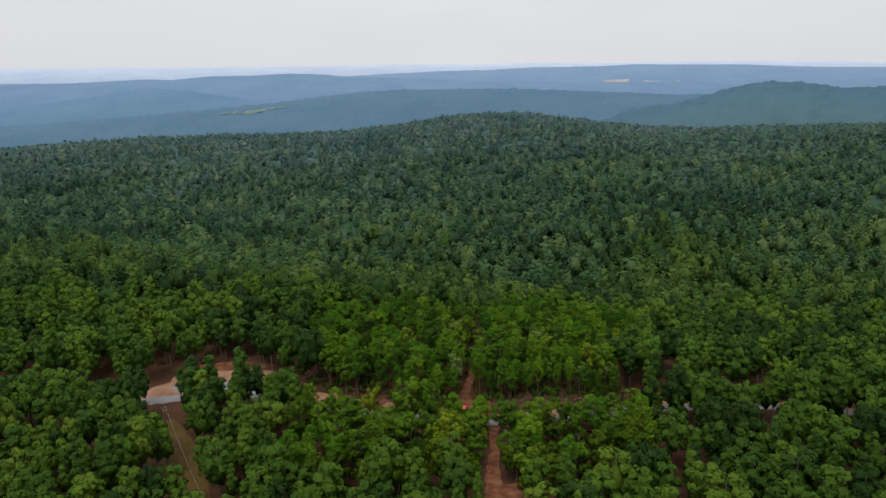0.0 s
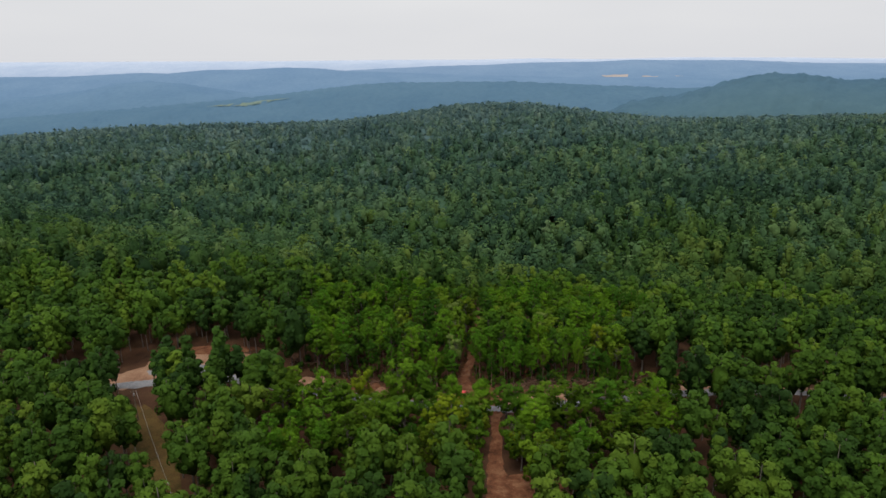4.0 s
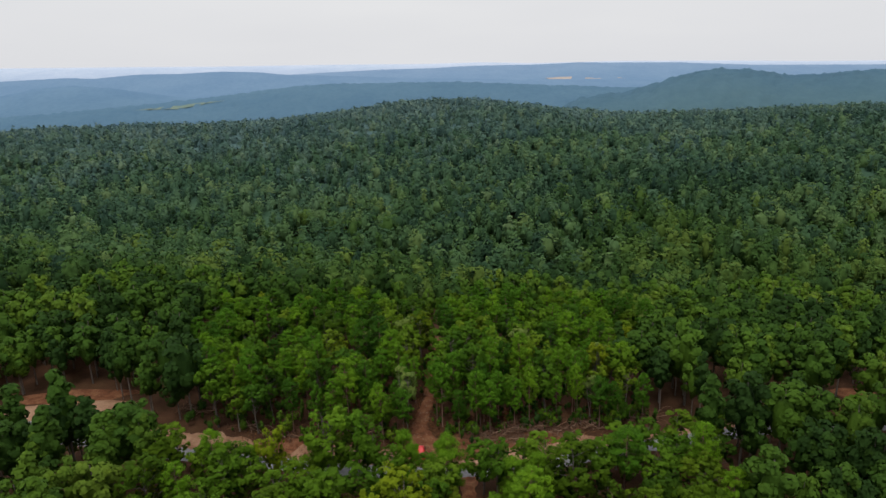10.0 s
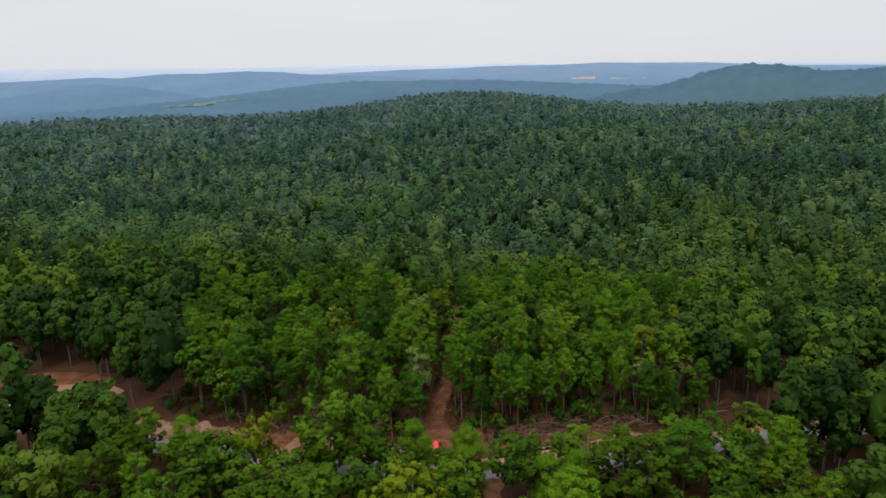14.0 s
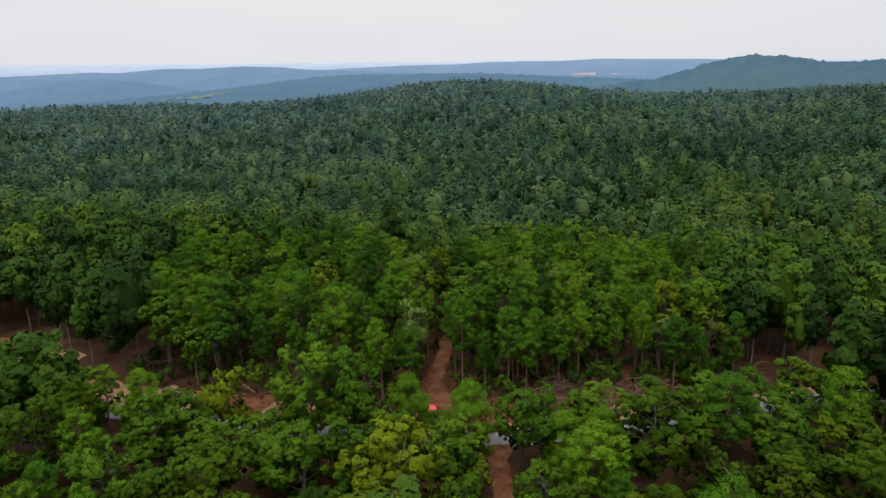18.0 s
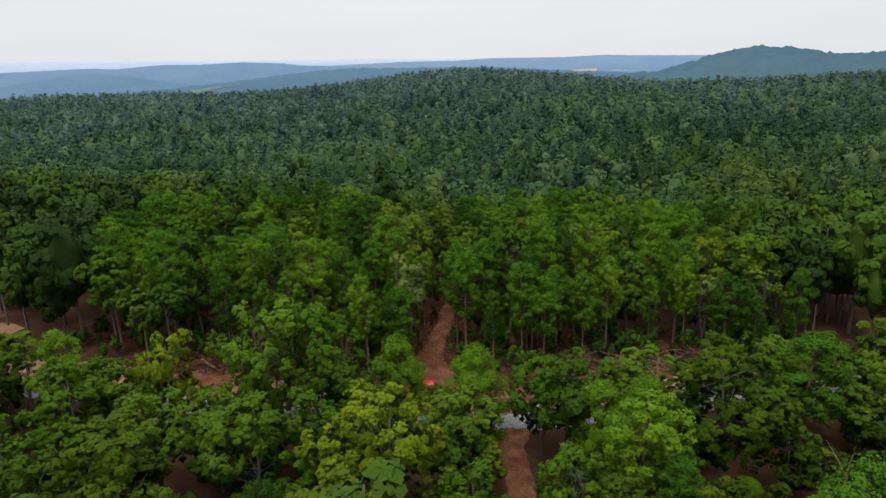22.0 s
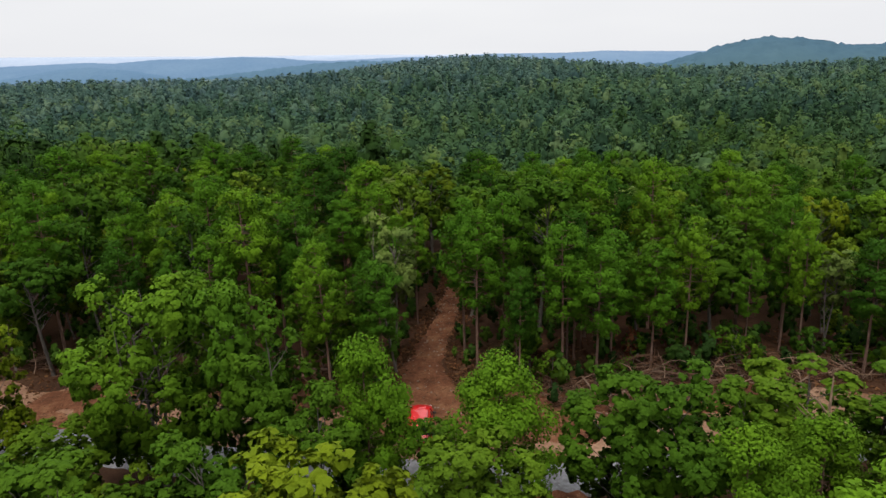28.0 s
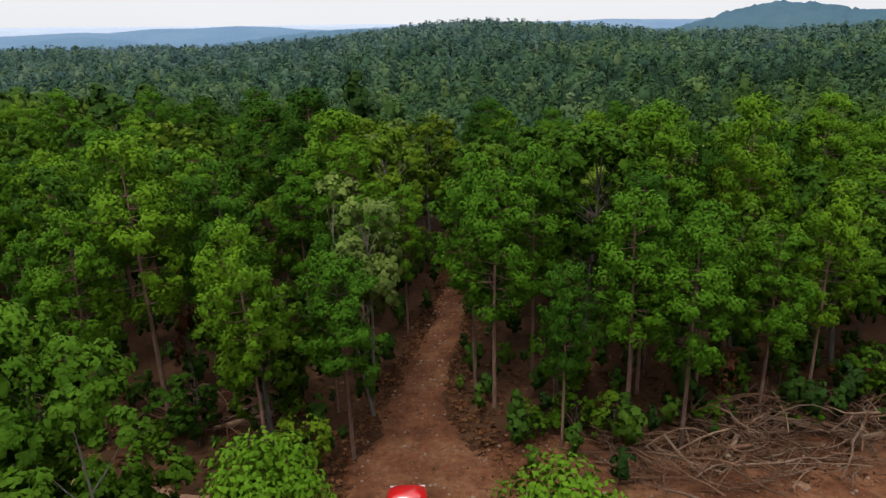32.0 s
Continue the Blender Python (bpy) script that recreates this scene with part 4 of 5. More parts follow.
def forest(name, spots, protos, leaf, label, seed=5, tall=(0.62, 0.42)):
    """All trees of a stretch as one mesh. spots: (x, y, scale, tint)."""
    rng = np.random.default_rng(seed)
    vs, fs, ix, tn, ns, at = [], [], [], [], [], 0
    foot_z = land(np.array([s[0] for s in spots]), np.array([s[1] for s in spots]))
    for (x, y, s, tint), z in zip(spots, foot_z):
        stem, lv, lf, ln = protos[rng.integers(len(protos))]
        a = rng.uniform(0, 2 * math.pi)
        c, q = math.cos(a), math.sin(a)
        turn = np.array([[c, q, 0], [-q, c, 0], [0, 0, 1]])
        s3 = np.array([s, s, (tall[0] + tall[1] * s) * rng.uniform(0.85, 1.15)])
        foot = np.array([x, y, z])
        pieces = [(lv, lf, 0, ln)]
        if stem:
            pieces.append((stem[0], tris(stem[1]), 1, stem[0] * (1, 1, 0)))
        for v, f, m, n in pieces:
            ns.append((n @ turn).astype(np.float32))
            vs.append(((v * s3) @ turn + foot).astype(np.float32))
            fs.append(f + at)
            ix.append(np.full(len(f), m))
            tn.append(np.full(len(v), tint, np.float32))
            at += len(v)
    me = mesh_np(name, np.vstack(vs), np.vstack(fs), [leaf, bark_oak], np.concatenate(ix), np.concatenate(tn), normals=np.vstack(ns))
    return tagged(new(name, me), label, "forest", kind="stuff")


def scatter(gap, y0, y1, skip, rng, spread=0.74, side=30, lo=0.7, hi=1.25, jitter=0.62, top=1.0, spread_tint=0.17):
    """Jittered spots in the wedge of land that is seen, from y0 to y1."""
    out = []
    y, odd = y0, 0
    while y < y1:
        w = spread * y + side
        x = -w + (odd % 2) * gap * 0.5
        while x < w:
            a, b = x + rng.uniform(-1, 1) * gap * jitter, y + rng.uniform(-1, 1) * gap * jitter
            if not skip(a, b):
                tint = min(top, max(0, 0.46 + 0.3 * noise.noise((a / 45, b / 45, 2.0)) + 0.34 * noise.noise((a / 160, b / 120, 7.0)) + rng.gauss(0, spread_tint)))
                out.append((a, b, lo + (hi - lo) * rng.random() ** 1.4, tint))
            x += gap
        y += gap * 0.87
        odd += 1
    return out


def beside(x, y):
    return y < 250 + 40 * noise.noise((x / 30, 0.0, 4.0)) + 25 * noise.noise((x * 2.3, y * 2.3, 1.0)) and abs(x) <= 60 + 0.5 * y


BELTS = (330, 430, 560, 720)        # where one belt of the far woods gives way to the next


def belt(x, y):
    """Which belt of the far woods (x, y) lies in; neighbouring belts mingle tree by tree."""
    w = y + 80 * noise.noise((x / 90, y / 90, 5.0)) + 110 * noise.noise((x * 3.7, y * 3.7, 9.0))
    return sum(w > b for b in BELTS)


def beside_spot(x, y):
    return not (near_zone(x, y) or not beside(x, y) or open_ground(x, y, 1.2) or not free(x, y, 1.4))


rng_far = random.Random(3)
forest("woods_before_the_road", scatter(5.6, 100, 161, lambda x, y: not beside_spot(x, y), rng_far, lo=0.8, hi=1.6, spread_tint=0.26),
       massed(16, 14, 520, 0.62, True), leaf_before, "dense oak woods before the road, green darkened for shade")
forest("woods_beside_the_road", scatter(5.7, 161, 275, lambda x, y: not beside_spot(x, y), rng_far, lo=0.8, hi=1.6, spread_tint=0.26),
       massed(16, 12, 380, 0.74, True), leaf_forest, "dense mixed pine and oak woods beside the road")
# each belt's leaf colour carries more haze than the one before it
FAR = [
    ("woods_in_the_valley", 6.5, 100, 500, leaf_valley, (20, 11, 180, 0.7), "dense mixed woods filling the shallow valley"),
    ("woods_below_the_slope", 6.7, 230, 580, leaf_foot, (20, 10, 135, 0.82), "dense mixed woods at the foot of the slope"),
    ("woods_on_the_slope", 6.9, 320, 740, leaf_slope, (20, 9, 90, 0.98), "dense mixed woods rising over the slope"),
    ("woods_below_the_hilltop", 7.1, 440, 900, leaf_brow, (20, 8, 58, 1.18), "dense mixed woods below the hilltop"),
    ("woods_on_the_hill", 7.3, 600, 960, leaf_hill, (20, 8, 38, 1.42), "forest covering the hill, painted blue-green for haze"),
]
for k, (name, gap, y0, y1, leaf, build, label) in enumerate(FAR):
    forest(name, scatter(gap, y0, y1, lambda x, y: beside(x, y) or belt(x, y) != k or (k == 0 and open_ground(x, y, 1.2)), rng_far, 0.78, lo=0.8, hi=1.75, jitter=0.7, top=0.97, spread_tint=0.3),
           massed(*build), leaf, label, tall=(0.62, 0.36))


# ---------------------------------------------------------------- added sheets that lighten the dark gaps between the far crowns
def gap_sheet(name, y0, y1, cell, low, high, leaf, label, skip):
    """An uneven leaf-coloured sheet, added to close and lighten the dark gaps between the joined trees."""
    rng = np.random.default_rng(8)
    pts = {}
    v, f = [], []
    for j in range(int((y1 - y0) / cell) + 1):
        y = y0 + j * cell
        n = int((0.84 * y + 30) / cell)
        for i in range(-n, n + 1):
            pts[i, j] = len(v)
            v.append((i * cell + rng.uniform(-0.4, 0.4) * cell, y + rng.uniform(-0.4, 0.4) * cell, 0))
    v = np.array(v)
    v[:, 2] = land(v[:, 0], v[:, 1]) + rng.uniform(low, high, len(v))
    for (i, j), a in pts.items():
        q = [a] + [pts.get(k) for k in ((i + 1, j), (i + 1, j + 1), (i, j + 1))]
        if None not in q and not skip(i * cell, y0 + j * cell):
            f.append(q)
    tint = rng.uniform(0, 0.6, len(v))
    return tagged(new(name, mesh_np(name, v, np.array(f), [leaf], tint=tint, smooth=True)), label, "undergrowth", kind="stuff")


gap_sheet("hill_understorey", 640, 960, 7, 6, 10, leaf_hill, "added sheet lightening the gaps between the hill's trees", lambda x, y: False)
gap_sheet("slope_understorey", 390, 645, 6, 4, 8.5, leaf_slope, "added sheet lightening the gaps between the slope's trees", lambda x, y: False)
gap_sheet("valley_understorey", 272, 396, 5, 1, 5.0, leaf_valley, "added sheet lightening the gaps between the valley's trees", lambda x, y: False)

forest("undergrowth", scatter(2.1, 163, 200, lambda x, y: not -42 < x < 52 or open_ground(x, y, 0.3), rng_far, lo=0.08, hi=0.26), massed(8, 8, 110, 1.7),
       leaf_forest, "low green undergrowth on the forest floor", tall=(0.0, 1.0))


# ---------------------------------------------------------------- brush piles
def branch_mesh(seed, sides=4):
    """A felled branch, about 4 m long: a crooked stem with side shoots."""
    rng = np.random.default_rng(seed)
    pts = [np.zeros(3)]
    d = np.array([1.0, 0, 0])
    for k in range(5):
        d = d + rng.normal(0, 0.16, 3) * (0.3, 1, 1)
        d /= np.linalg.norm(d)
        pts.append(pts[-1] + d * 0.8)
    pieces = [tube(pts, [0.055, 0.05, 0.042, 0.034, 0.024, 0.01], sides + 1)]
    for k in range(rng.integers(3, 6)):
        i = rng.integers(1, 5)
        e = pts[i] + np.array([rng.uniform(0.3, 0.9), rng.normal(0, 0.5), rng.normal(0, 0.5)])
        m = (pts[i] + e) / 2 + rng.normal(0, 0.06, 3)
        pieces.append(tube([pts[i], m, e], [0.028, 0.02, 0.006], sides))
    v, f = join(pieces)
    v[:, 0] -= 2.0
    return v, f


def branches(n, mats, seed):
    out = []
    for k in range(n):
        v, f = branch_mesh(seed + k)
        out.append(mesh_np("branch", v, f, [mats[k % len(mats)]], smooth=True))
    return out


BRANCHES = branches(10, (wood_dead, wood_grey, wood_dead), 70)


def brush_pile(cx, cy, rx, ry, tall, n, turn, seed, label, logs=1, arch=0):
    """A heap of cut branches and stems, thick ones below, and a mat of twigs."""
    rng = random.Random(seed)
    pile = tagged(new("brush_pile"), label, "brush pile", "brush piles along the forest edge")
    pile.matrix_basis = pose(cx, cy, float(land(cx, cy)) + 0.1, 0, 0, turn)
    for k in range(n):
        u, a = math.sqrt(rng.random()), rng.uniform(0, 2 * math.pi)
        x, y = rx * u * math.cos(a), ry * u * math.sin(a)
        z = 0.06 + tall * (1 - u * u) * rng.random() ** 1.2
        ob = part("branch", rng.choice(BRANCHES), pile)
        s = rng.uniform(0.45, 1.15)
        ob.matrix_basis = pose(x, y, z + 0.1, rng.uniform(0, 360), rng.gauss(0, 13), rng.gauss(0, 48) + rng.choice((0, 180))) @ Matrix.Diagonal((s, s * rng.uniform(0.7, 1.3), s * rng.uniform(0.7, 1.3), 1))
    for k in range(logs):
        ln, r = rng.uniform(2.4, 4.2), rng.uniform(0.11, 0.17)
        pts = [(-ln / 2, 0, 0), (-ln / 2 + 0.03, 0, 0), (0, rng.uniform(-0.1, 0.1), 0.05), (ln / 2 - 0.03, 0, 0), (ln / 2, 0, 0)]
        v, f = tube(pts, [r * 0.9, r, r * 0.95, r * 0.85, r * 0.75], 9)
        caps = np.array([(0, 1, 2, 3), (0, 3, 4, 5), (0, 5, 6, 7), (0, 7, 8, 0)])[:3]
        f = np.vstack([f, caps[:, ::-1], caps + 36])
        ob = part("log", mesh_np("log", v, f, [wood_dead if k % 2 else wood_grey], smooth=True), pile, "cut log with bark partly stripped")
        ob.matrix_basis = pose(rng.uniform(-0.6, 0.6) * rx, rng.uniform(-0.5, 0.5) * ry, r + 0.08 + 0.3 * tall * rng.random(), 0, rng.gauss(0, 5), rng.gauss(0, 30))
    for k in range(arch):   # bent saplings that hang over the heap
        x0, y0 = rng.uniform(-0.9, 0.9) * rx, rng.uniform(0.2, 0.9) * ry
        ln, up, way = rng.uniform(3, 6), rng.uniform(0.7, 2.0), rng.uniform(-0.4, 0.5)
        pts = [(x0 + ln * u * math.cos(way), y0 - ln * u * 0.35, up * math.sin(math.pi * (0.12 + 0.86 * (1 - u))) + 0.1) for u in np.linspace(0, 1, 8)]
        stem = part("bent_stem", mesh_np("bent_stem", *tube(pts, list(np.linspace(0.045, 0.01, 8)), 5), [wood_dead if k % 3 else wood_grey], smooth=True), pile, "pale bent sapling stem")
        for q in range(6):
            p = np.array(pts[rng.randrange(2, 8)])
            e = p + (rng.gauss(0, 0.6), rng.gauss(0, 0.5), rng.gauss(-0.2, 0.5))
            part("shoot", mesh_np("shoot", *tube([p, (p + e) / 2 + (0, 0, 0.08), e], [0.02, 0.014, 0.005], 4), [wood_dead], smooth=True), stem)
    tv = []
    for k in range(int(n * 5)):
        u, a = math.sqrt(rng.random()), rng.uniform(0, 2 * math.pi)
        p = np.array([rx * 1.1 * u * math.cos(a), ry * 1.15 * u * math.sin(a), 0.03 + tall * 0.9 * (1 - u * u) * rng.random()])
        w = rng.gauss(0, 1.0)
        d = np.array([math.cos(w), math.sin(w), rng.gauss(0, 0.25)]) * rng.uniform(0.3, 1.1)
        tv.append(tube([p, p + d * 0.5 + (0, 0, rng.gauss(0, 0.06)), p + d], [0.014, 0.011, 0.004], 3))
    v, f = join(tv)
    tagged(part("twig_litter", mesh_np("twig_litter", v, f, [wood_dead], smooth=True), pile, "tangle of thin brown twigs"), kind="stuff")
    return pile


PILE = "tangled pile of cut branches and stems on bare dirt"
brush_pile(19.5, 166.9, 5.0, 2.4, 0.9, 92, 4, 1, PILE, 2, 3)
brush_pile(23.6, 169.4, 4.6, 1.6, 1.3, 56, 8, 11, "bent saplings and broken limbs leaning out of the forest edge", 1, 9)
brush_pile(28.0, 167.6, 6.4, 3.0, 1.1, 120, 2, 2, "large heap of felled branches and pale bent stems", 3, 7)
brush_pile(38.0, 168.6, 5.0, 2.2, 1.2, 44, 6, 3, PILE, 1, 4)
brush_pile(14.6, 168.0, 2.4, 1.6, 0.9, 26, -40, 4, "small heap of branches beside the trail", 0, 0)
brush_pile(-6.4, 173.2, 4.6, 1.8, 1.0, 42, -12, 5, PILE, 3, 2)
brush_pile(-20.8, 173.4, 4.4, 1.7, 0.9, 34, -16, 6, "heap of pale logs and branches by the verge", 4, 1)
brush_pile(-30.0, 178.0, 4.4, 1.6, 0.9, 26, -20, 7, PILE, 1, 2)
brush_pile(-42.0, 186.5, 4.6, 1.8, 1.2, 30, -24, 8, PILE, 2, 4)
brush_pile(71.0, 172.5, 5.5, 1.6, 1.0, 26, 4, 9, PILE, 1, 2)
brush_pile(49.0, 169.8, 4.5, 1.6, 0.9, 24, 2, 10, PILE, 1, 2)


# ---------------------------------------------------------------- litter on the bare ground
def litter(name, n, seed, mats, spot, label, stick):
    """Loose stones or sticks strewn over bare ground, joined."""
    rng = random.Random(seed)
    out = []
    while len(out) < n:
        x, y, lift = spot(rng)
        z = float(land(x, y)) + lift
        if stick:
            w, ln = rng.uniform(0, 6.28), rng.uniform(0.25, 1.1)
            p = np.array([x, y, z + 0.02])
            d = np.array([math.cos(w), math.sin(w), 0]) * ln
            out.append(tube([p, p + d * 0.5 + (0, 0, 0.03), p + d], [0.018, 0.014, 0.006], 3))
        else:
            r = 0.03 + 0.09 * rng.random() ** 2
            p = np.array([x, y, z])
            out.append(tube([p, p + (0.2 * r, 0, 0.5 * r), p + (0, 0.1 * r, 0.95 * r)], [r * rng.uniform(0.8, 1.1), r * 0.85, r * 0.25], 5))
    v, f = join(out)
    return tagged(new(name, mesh_np(name, v, f, mats)), label, "debris", kind="stuff")


def on_trail(rng):
    p = TRAIL_LINE[rng.randrange(int(len(TRAIL_LINE) * 0.55))]
    return p[0] + rng.uniform(-1.05, 1.05) * p[2], p[1] + rng.uniform(-0.8, 0.8), 0.1


def on_junction(rng):
    return rng.uniform(2, 36), rng.uniform(161.5, 169.5), 0.1


def by_trail(rng):
    p = TRAIL_LINE[rng.randrange(int(len(TRAIL_LINE) * 0.8))]
    return p[0] + rng.choice((-1, 1)) * (p[2] * rng.uniform(0.72, 1.1) + rng.expovariate(1.6)), p[1] + rng.uniform(-0.5, 0.5), rng.uniform(0.04, 0.12)


def under_trees(rng):
    return rng.uniform(-30, 46), rng.uniform(164.5, 178), 0.05


def fallen(name, n, seed, spot, lo, hi, mat, label):
    """Fallen leaves and clods lying on the ground, joined."""
    rng = random.Random(seed)
    q = np.random.default_rng(seed)
    at = []
    while len(at) < n:
        x, y, lift = spot(rng)
        at.append((x, y, float(land(x, y)) + lift + 0.03))
    up = q.normal(0, 0.3, (n, 3)) + (0, 0, 1)
    v, f = leaves(np.array(at), up, q.uniform(lo, hi, n), q, 0.8, 0.2)
    return tagged(new(name, mesh_np(name, v, f, [mat], tint=np.repeat(q.uniform(0, 1, n), 4))), label, "leaf litter", kind="stuff")


mat_fallen = leaf_material("fallen_leaves", [(0.0, (0.04, 0.017, 0.009)), (0.6, (0.085, 0.036, 0.017)), (1.0, (0.15, 0.075, 0.035))], joined=True)
fallen("fallen_leaves_by_the_trail", 5200, 21, by_trail, 0.12, 0.42, mat_fallen, "rust-brown fallen leaves lining the dirt trail")
fallen("fallen_leaves_at_the_forest_edge", 5200, 22, under_trees, 0.14, 0.5, mat_fallen, "rust-brown fallen leaves under the edge trees")
mat_stone = plain_material("pale_stone", (0.2, 0.14, 0.105), 0.9, vary=0.3)
litter("sticks_on_the_trail", 240, 1, [wood_dead], on_trail, "dry sticks scattered over the dirt trail", True)
litter("stones_on_the_trail", 260, 2, [mat_stone], on_trail, "pale stones scattered over the dirt trail", False)
litter("sticks_by_the_road", 300, 3, [wood_dead], on_junction, "broken sticks scattered beside the road", True)
litter("stones_by_the_road", 250, 4, [mat_stone], on_junction, "small pale stones on the bare dirt", False)


# ---------------------------------------------------------------- the red car
paint = plain_material("red_paint", (0.5, 0.012, 0.014), 0.28, spec=0.5, vary=0.05, coat=0.8)
glass = plain_material("car_glass", (0.012, 0.016, 0.018), 0.06, spec=0.6, vary=0.05)
trim = plain_material("black_trim", (0.02, 0.02, 0.021), 0.6, vary=0.2)
rubber = plain_material("tyre_rubber", (0.018, 0.017, 0.016), 0.9, vary=0.25)
steel = plain_material("wheel_steel", (0.45, 0.45, 0.46), 0.35, metal=0.9, vary=0.1)
lamp_red = plain_material("tail_lamp", (0.35, 0.01, 0.01), 0.2, spec=0.6)
lamp_clear = plain_material("head_lamp", (0.7, 0.7, 0.7), 0.12, spec=0.7)
plate_mat = plain_material("number_plate", (0.6, 0.6, 0.58), 0.5)


def loft(rings):
    """Closed skin through rings of equally many points, with flat ends."""
    n = len(rings[0])
    v = np.vstack([np.array(r, float) for r in rings])
    f = [(i * n + j, i * n + (j + 1) % n, (i + 1) * n + (j + 1) % n, (i + 1) * n + j) for i in range(len(rings) - 1) for j in range(n)]
    h = n // 2
    for o, flip in ((0, True), ((len(rings) - 1) * n, False)):
        for j in range(h - 1):
            q = (o + j, o + j + 1, o + n - 2 - j, o + n - 1 - j)
            f.append(q[::-1] if flip else q)
    return v, np.array(f)


def section(y, half, low, high, crown=0.05, tuck=0.06):
    """A car body's cross-section at y, from the left sill over the top to the right sill."""
    pts = [(-half + tuck, low), (-half, low + 0.22), (-half, high - 0.24), (-half + 0.06, high - 0.07), (-half + 0.2, high), (-half * 0.4, high + crown)]
    return [(x, y, z) for x, z in pts] + [(-x, y, z) for x, z in pts[::-1]]


def wheel(parent, x, y, side):
    hub = part("wheel", mesh_np("tyre", *tube([(-0.11, 0, 0), (-0.1, 0, 0), (-0.06, 0, 0), (0.06, 0, 0), (0.1, 0, 0), (0.11, 0, 0)], [0.24, 0.32, 0.36, 0.36, 0.32, 0.24], 20), [rubber], smooth=True), parent, "black rubber tyre on a steel rim")
    hub.matrix_basis = pose(x, y, 0.36)
    rim = part("rim", mesh_np("rim", *tube([(0.05 * side, 0, 0), (0.1 * side, 0, 0), (0.115 * side, 0, 0), (0.09 * side, 0, 0)], [0.24, 0.235, 0.2, 0.02], 16), [steel], smooth=True), hub, "silver wheel rim")
    return rim


def red_car(x, y, turn):
    car = tagged(new("red_car"), "shiny red sport utility car parked facing the dirt trail", "car")
    car.matrix_basis = pose(x, y, float(land(x, y)) + 0.15, 0, 0, turn)
    body = [section(-2.28, 0.8, 0.42, 0.9, 0.0), section(-2.22, 0.88, 0.36, 1.02), section(-1.6, 0.93, 0.3, 1.06), section(0.6, 0.93, 0.3, 1.06), section(1.05, 0.93, 0.3, 1.05),
            section(1.6, 0.91, 0.32, 0.98), section(2.1, 0.86, 0.38, 0.88), section(2.28, 0.72, 0.46, 0.76, 0.02)]
    part("body", mesh_np("body", *loft(body), [paint], smooth=True), car)
    hood = [section(y2, h, z - 0.26, z + 0.012, c, 0.0) for y2, h, z, c in ((1.02, 0.78, 1.07, 0.05), (1.5, 0.77, 1.02, 0.06), (2.0, 0.72, 0.93, 0.05), (2.16, 0.66, 0.87, 0.03))]
    part("hood", mesh_np("hood", *loft(hood), [paint], smooth=True), car, "glossy red engine hood")
    rings = []
    for z, w, y0, y1 in ((1.02, 0.86, -2.16, 1.0), (1.3, 0.8, -2.08, 0.72), (1.6, 0.72, -1.95, 0.32), (1.68, 0.67, -1.84, 0.16)):
        rings.append([(-w, y0 + 0.12, z), (-w + 0.12, y0, z), (w - 0.12, y0, z), (w, y0 + 0.12, z), (w, y1 - 0.2, z), (w - 0.16, y1, z), (-w + 0.16, y1, z), (-w, y1 - 0.2, z)])
    part("cabin", mesh_np("cabin", *loft(rings), [glass], smooth=False), car, "dark tinted windows all round")
    roof = []
    for z, w, y0, y1 in ((1.62, 0.735, -2.0, 0.34), (1.68, 0.71, -1.97, 0.24), (1.725, 0.6, -1.8, 0.06), (1.735, 0.3, -1.4, -0.3)):
        roof.append([(-w, y0 + 0.12, z), (-w + 0.12, y0, z), (w - 0.12, y0, z), (w, y0 + 0.12, z), (w, y1 - 0.2, z), (w - 0.16, y1, z), (-w + 0.16, y1, z), (-w, y1 - 0.2, z)])
    part("roof", mesh_np("roof", *loft(roof), [paint], smooth=False), car, "red painted roof")
    for side in (-1, 1):
        for y0, y1, w0, w1 in ((0.98, 0.3, 0.87, 0.72), (-0.35, -0.38, 0.875, 0.735), (-2.1, -1.93, 0.84, 0.7)):
            part("pillar", mesh_np("pillar", *tube([(side * w0, y0, 1.02), (side * w1, y1, 1.64)], [0.055, 0.045], 5), [paint], smooth=True), car, "red window pillar")
        mv, mf = tube([(0, -0.07, 0), (0, -0.06, 0), (0, 0.05, 0), (0, 0.1, 0)], [0.06, 0.1, 0.09, 0.03], 8)
        mirror = part("mirror", mesh_np("mirror", mv * (1.3, 1, 0.8), mf, [trim], smooth=True), car, "black door mirror")
        mirror.matrix_basis = pose(side * 1.03, 0.62, 1.12)
        part("mirror_arm", mesh_np("mirror_arm", *tube([(-side * 0.16, 0, -0.03), (0, 0, 0)], [0.03, 0.03], 5), [trim], smooth=True), mirror)
        part("tail_lamp", mesh_np("tail_lamp", *loft([[(side * 0.76 + a, -2.3 + 0.03 * k, 0.72 + b) for a, b in ((-0.09, 0), (-0.09, 0.26), (0.09, 0.26), (0.09, 0))] for k in range(3)]), [lamp_red]), car, "red tail lamp")
        part("head_lamp", mesh_np("head_lamp", *loft([[(side * 0.66 + a, 2.19 + 0.03 * k, 0.66 + b) for a, b in ((-0.13, 0), (-0.13, 0.13), (0.13, 0.13), (0.13, 0))] for k in range(3)]), [lamp_clear]), car, "clear head lamp")
        for wy in (-1.4, 1.42):
            wheel(car, side * 0.84, wy, side)
    for y0, name, h in ((-2.3, "rear_bumper", 0.82), (2.24, "front_bumper", 0.76)):
        part(name, mesh_np(name, *loft([[(a * h, y0 + 0.06 * (1 if y0 > 0 else -1) * (k == 1), 0.4 + b) for a, b in ((-1, 0), (-0.98, 0.16), (0.98, 0.16), (1, 0))] for k in range(2)]), [trim]), car, "black plastic bumper")
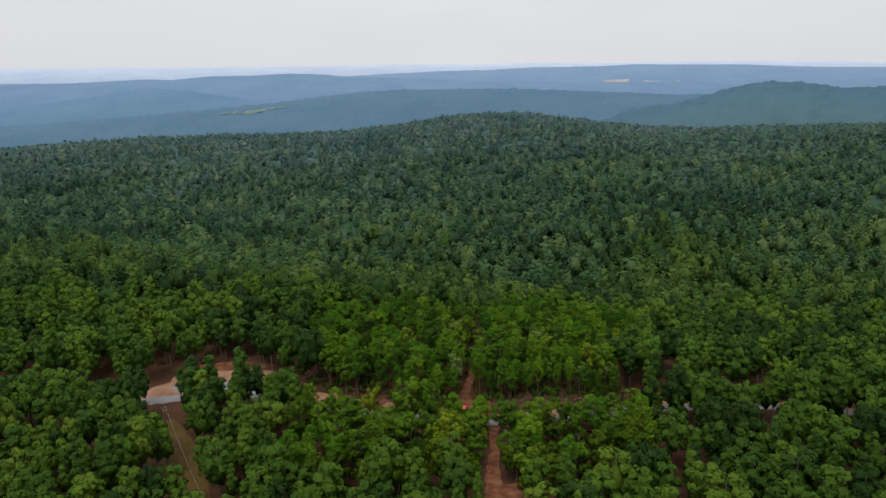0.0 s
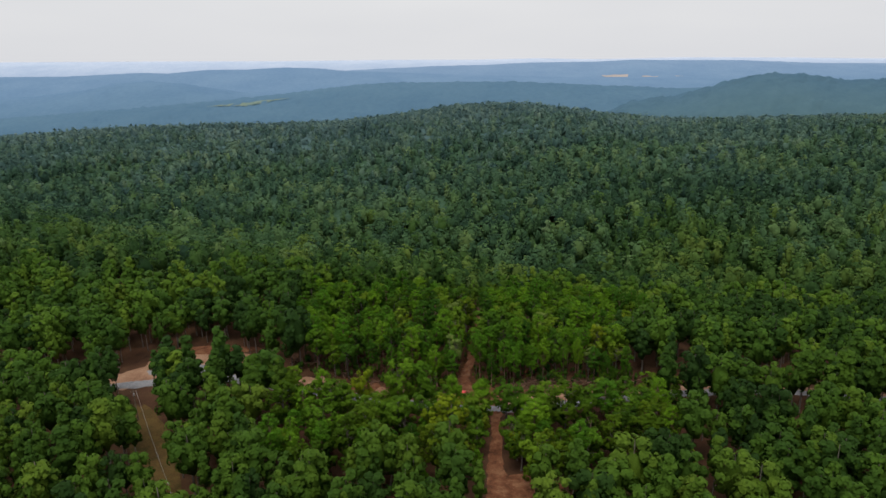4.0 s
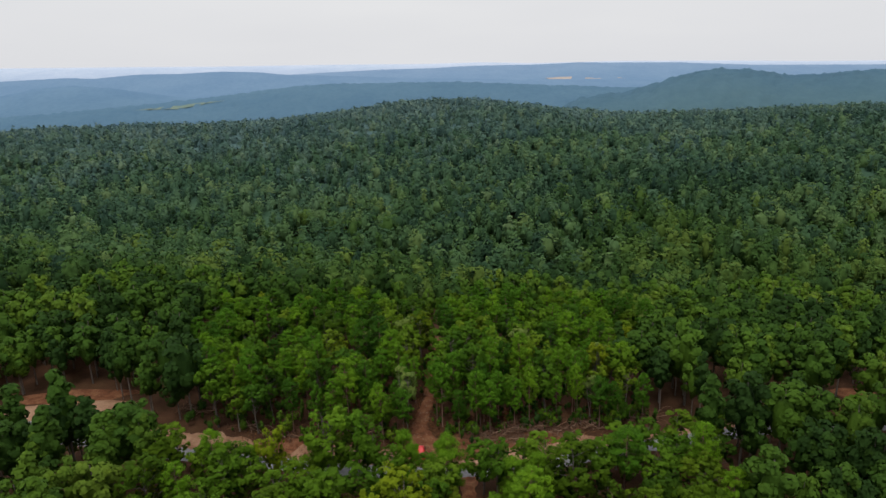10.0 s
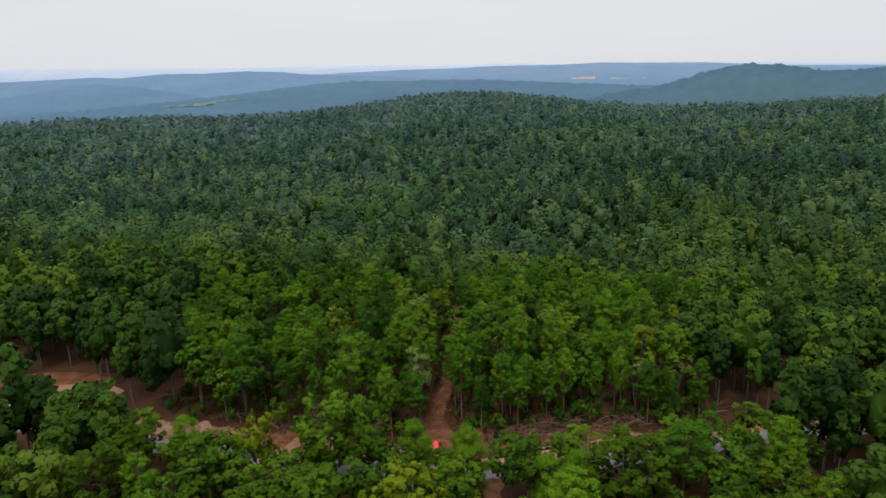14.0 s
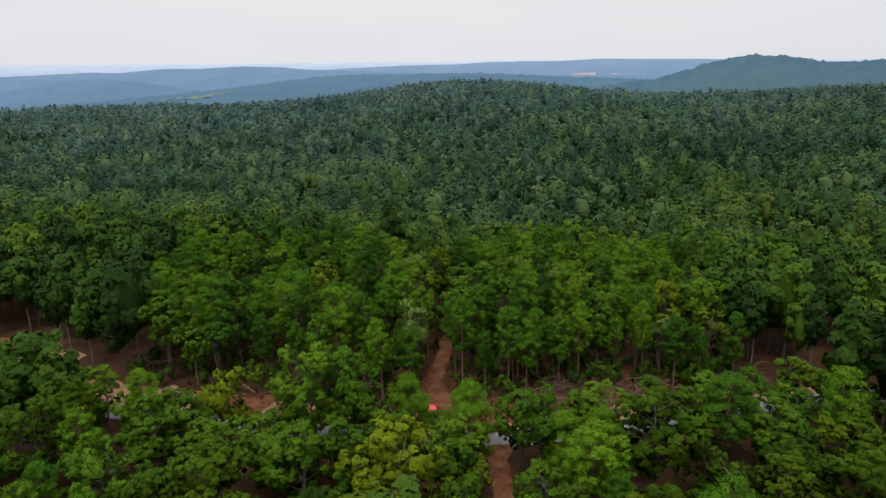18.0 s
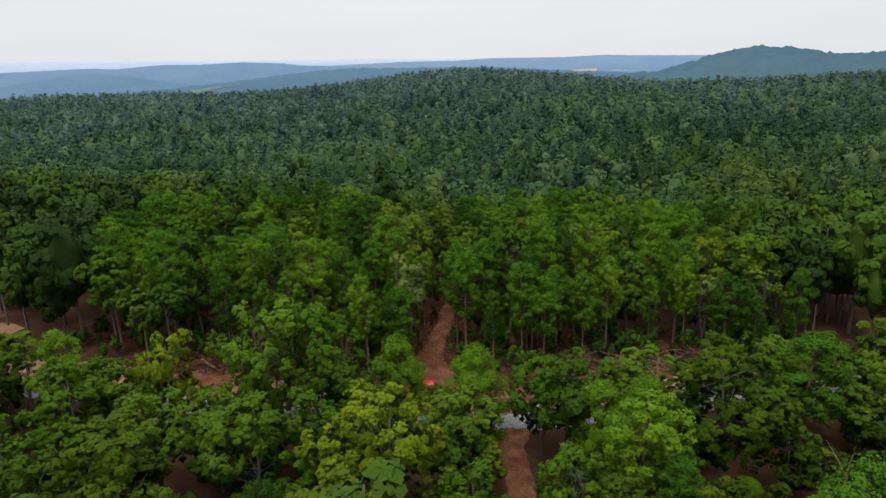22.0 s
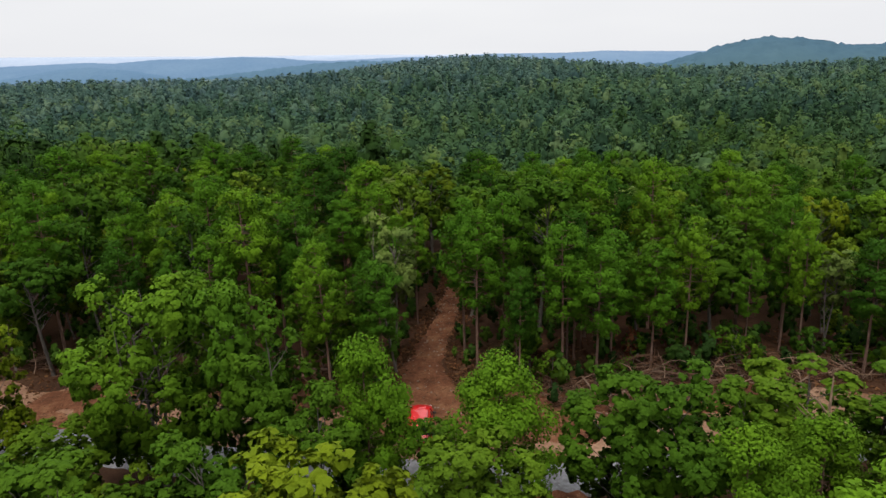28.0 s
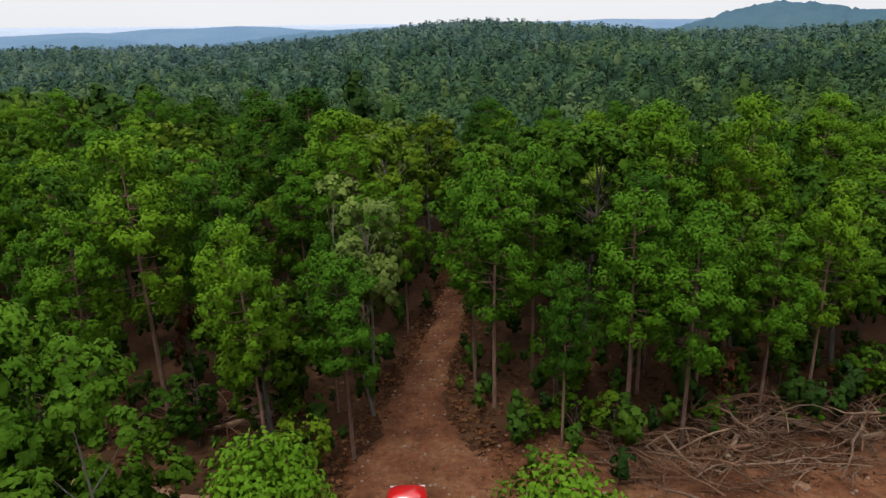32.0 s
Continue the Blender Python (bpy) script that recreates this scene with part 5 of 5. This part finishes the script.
    part("number_plate", mesh_np("number_plate", *loft([[(a, -2.31 - 0.01 * k, 0.78 + b) for a, b in ((-0.16, 0), (-0.16, 0.09), (0.16, 0.09), (0.16, 0))] for k in range(2)]), [plate_mat]), car, "pale blank number plate")
    for side in (-1, 1):
        part("roof_rail", mesh_np("roof_rail", *tube([(side * 0.6, -1.7, 1.73), (side * 0.6, -1.6, 1.775), (side * 0.6, -0.2, 1.775), (side * 0.6, -0.08, 1.73)], [0.018, 0.02, 0.02, 0.018], 6), [trim], smooth=True), car, "black roof rail")
    return car


red_car(4.5, 163.3, -3)


# ---------------------------------------------------------------- the power line
mat_pole = bark_material("pole_wood", (0.1, 0.075, 0.055), (0.2, 0.16, 0.125))
mat_wire = plain_material("wire", (0.32, 0.33, 0.33), 0.5, metal=0.6)


def utility_pole(x, y, tall, turn):
    pole = tagged(new("utility_pole"), "weathered wooden utility pole in the grassy cut", "utility pole", "poles of the power line")
    pole.matrix_basis = pose(x, y, float(land(x, y)) - 0.05, 0, 0, turn)
    part("post", mesh_np("post", *tube([(0, 0, 0), (0, 0, tall * 0.5), (0, 0, tall)], [0.16, 0.14, 0.11], 10), [mat_pole], smooth=True), pole)
    part("crossarm", mesh_np("crossarm", *tube([(-0.7, 0.14, tall - 0.5), (0.7, 0.14, tall - 0.5)], [0.07, 0.07], 4), [mat_pole]), pole)
    for sx in (-0.6, 0.6):
        ins = part("insulator", mesh_np("insulator", *tube([(sx, 0.14, tall - 0.44), (sx, 0.14, tall - 0.36), (sx, 0.14, tall - 0.26)], [0.05, 0.07, 0.03], 8), [mat_stone], smooth=True), pole, "pale porcelain insulator")
    can = part("transformer", mesh_np("transformer", *tube([(0.02, -0.3, tall - 1.5), (0.02, -0.3, tall - 1.45), (0.02, -0.3, tall - 0.8), (0.02, -0.3, tall - 0.75)], [0.14, 0.18, 0.18, 0.1], 12), [steel], smooth=True), pole, "grey pole transformer can")
    return pole


POLES = [(-77.4, 157.2), (-54.5, 119.5), (-31, 80)]
for x, y in POLES:
    utility_pole(x, y, 8.6, 31)
for side in (0.6,):
    pts = []
    for (x0, y0), (x1, y1) in zip(POLES, POLES[1:]):
        for u in np.linspace(0, 1, 13)[: 13 if (x1, y1) == POLES[-1] else 12]:
            x, y = x0 + (x1 - x0) * u, y0 + (y1 - y0) * u
            pts.append((x + side * 0.86, y + side * 0.51, float(land(x0, y0)) * (1 - u) + float(land(x1, y1)) * u + 8.3 - 1.1 * 4 * u * (1 - u)))
    tagged(new("power_wire", mesh_np("power_wire", *tube(pts, [0.03] * len(pts), 4), [mat_wire], smooth=True)), "thin sagging power wire strung between the poles", "wire", "wires of the power line")


# ---------------------------------------------------------------- bare dead trees standing out of the canopy
def dead_tree(x, y, tall, seed, turn):
    rng = np.random.default_rng(seed)
    tree = tagged(new("dead_tree"), "bare bleached dead tree with forked branches", "tree", "dead trees in the woods")
    tree.matrix_basis = pose(x, y, float(land(x, y)) - 0.05, 0, 0, turn)
    top = np.array([rng.normal(0, 0.5), rng.normal(0, 0.5), tall])
    part("trunk", mesh_np("snag_trunk", *tube([top * u * (1, 1, 1) for u in (0, 0.3, 0.6, 0.85, 1)], [0.17, 0.14, 0.11, 0.07, 0.03], 7), [wood_grey], smooth=True), tree)
    for k in range(7):
        u = rng.uniform(0.45, 0.92)
        s = top * u
        a = rng.uniform(0, 6.28)
        ln = rng.uniform(1.2, 2.8)
        e = s + np.array([math.cos(a) * ln * 0.7, math.sin(a) * ln * 0.7, ln * rng.uniform(0.4, 0.9)])
        m = (s + e) / 2 + rng.normal(0, 0.12, 3)
        pieces = [tube([s, m, e], [0.06, 0.045, 0.012], 5)]
        for q in range(3):
            t = s + (e - s) * rng.uniform(0.4, 0.9)
            pieces.append(tube([t, t + rng.normal(0, 0.35, 3) + (0, 0, 0.35)], [0.025, 0.006], 4))
        part("limb", mesh_np("limb", *join(pieces), [wood_grey], smooth=True), tree)
    return tree


for x, y, tall, seed, turn in ((-48.4, 147.0, 11.0, 1, 0), (-108, 157, 12.5, 2, 40), (-105.5, 156, 12.0, 3, 150), (-93, 148, 9.5, 4, 20), (30.5, 134.5, 10.5, 5, 60), (24.5, 150.2, 9.5, 6, 0)):
    dead_tree(x, y, tall, seed, turn)
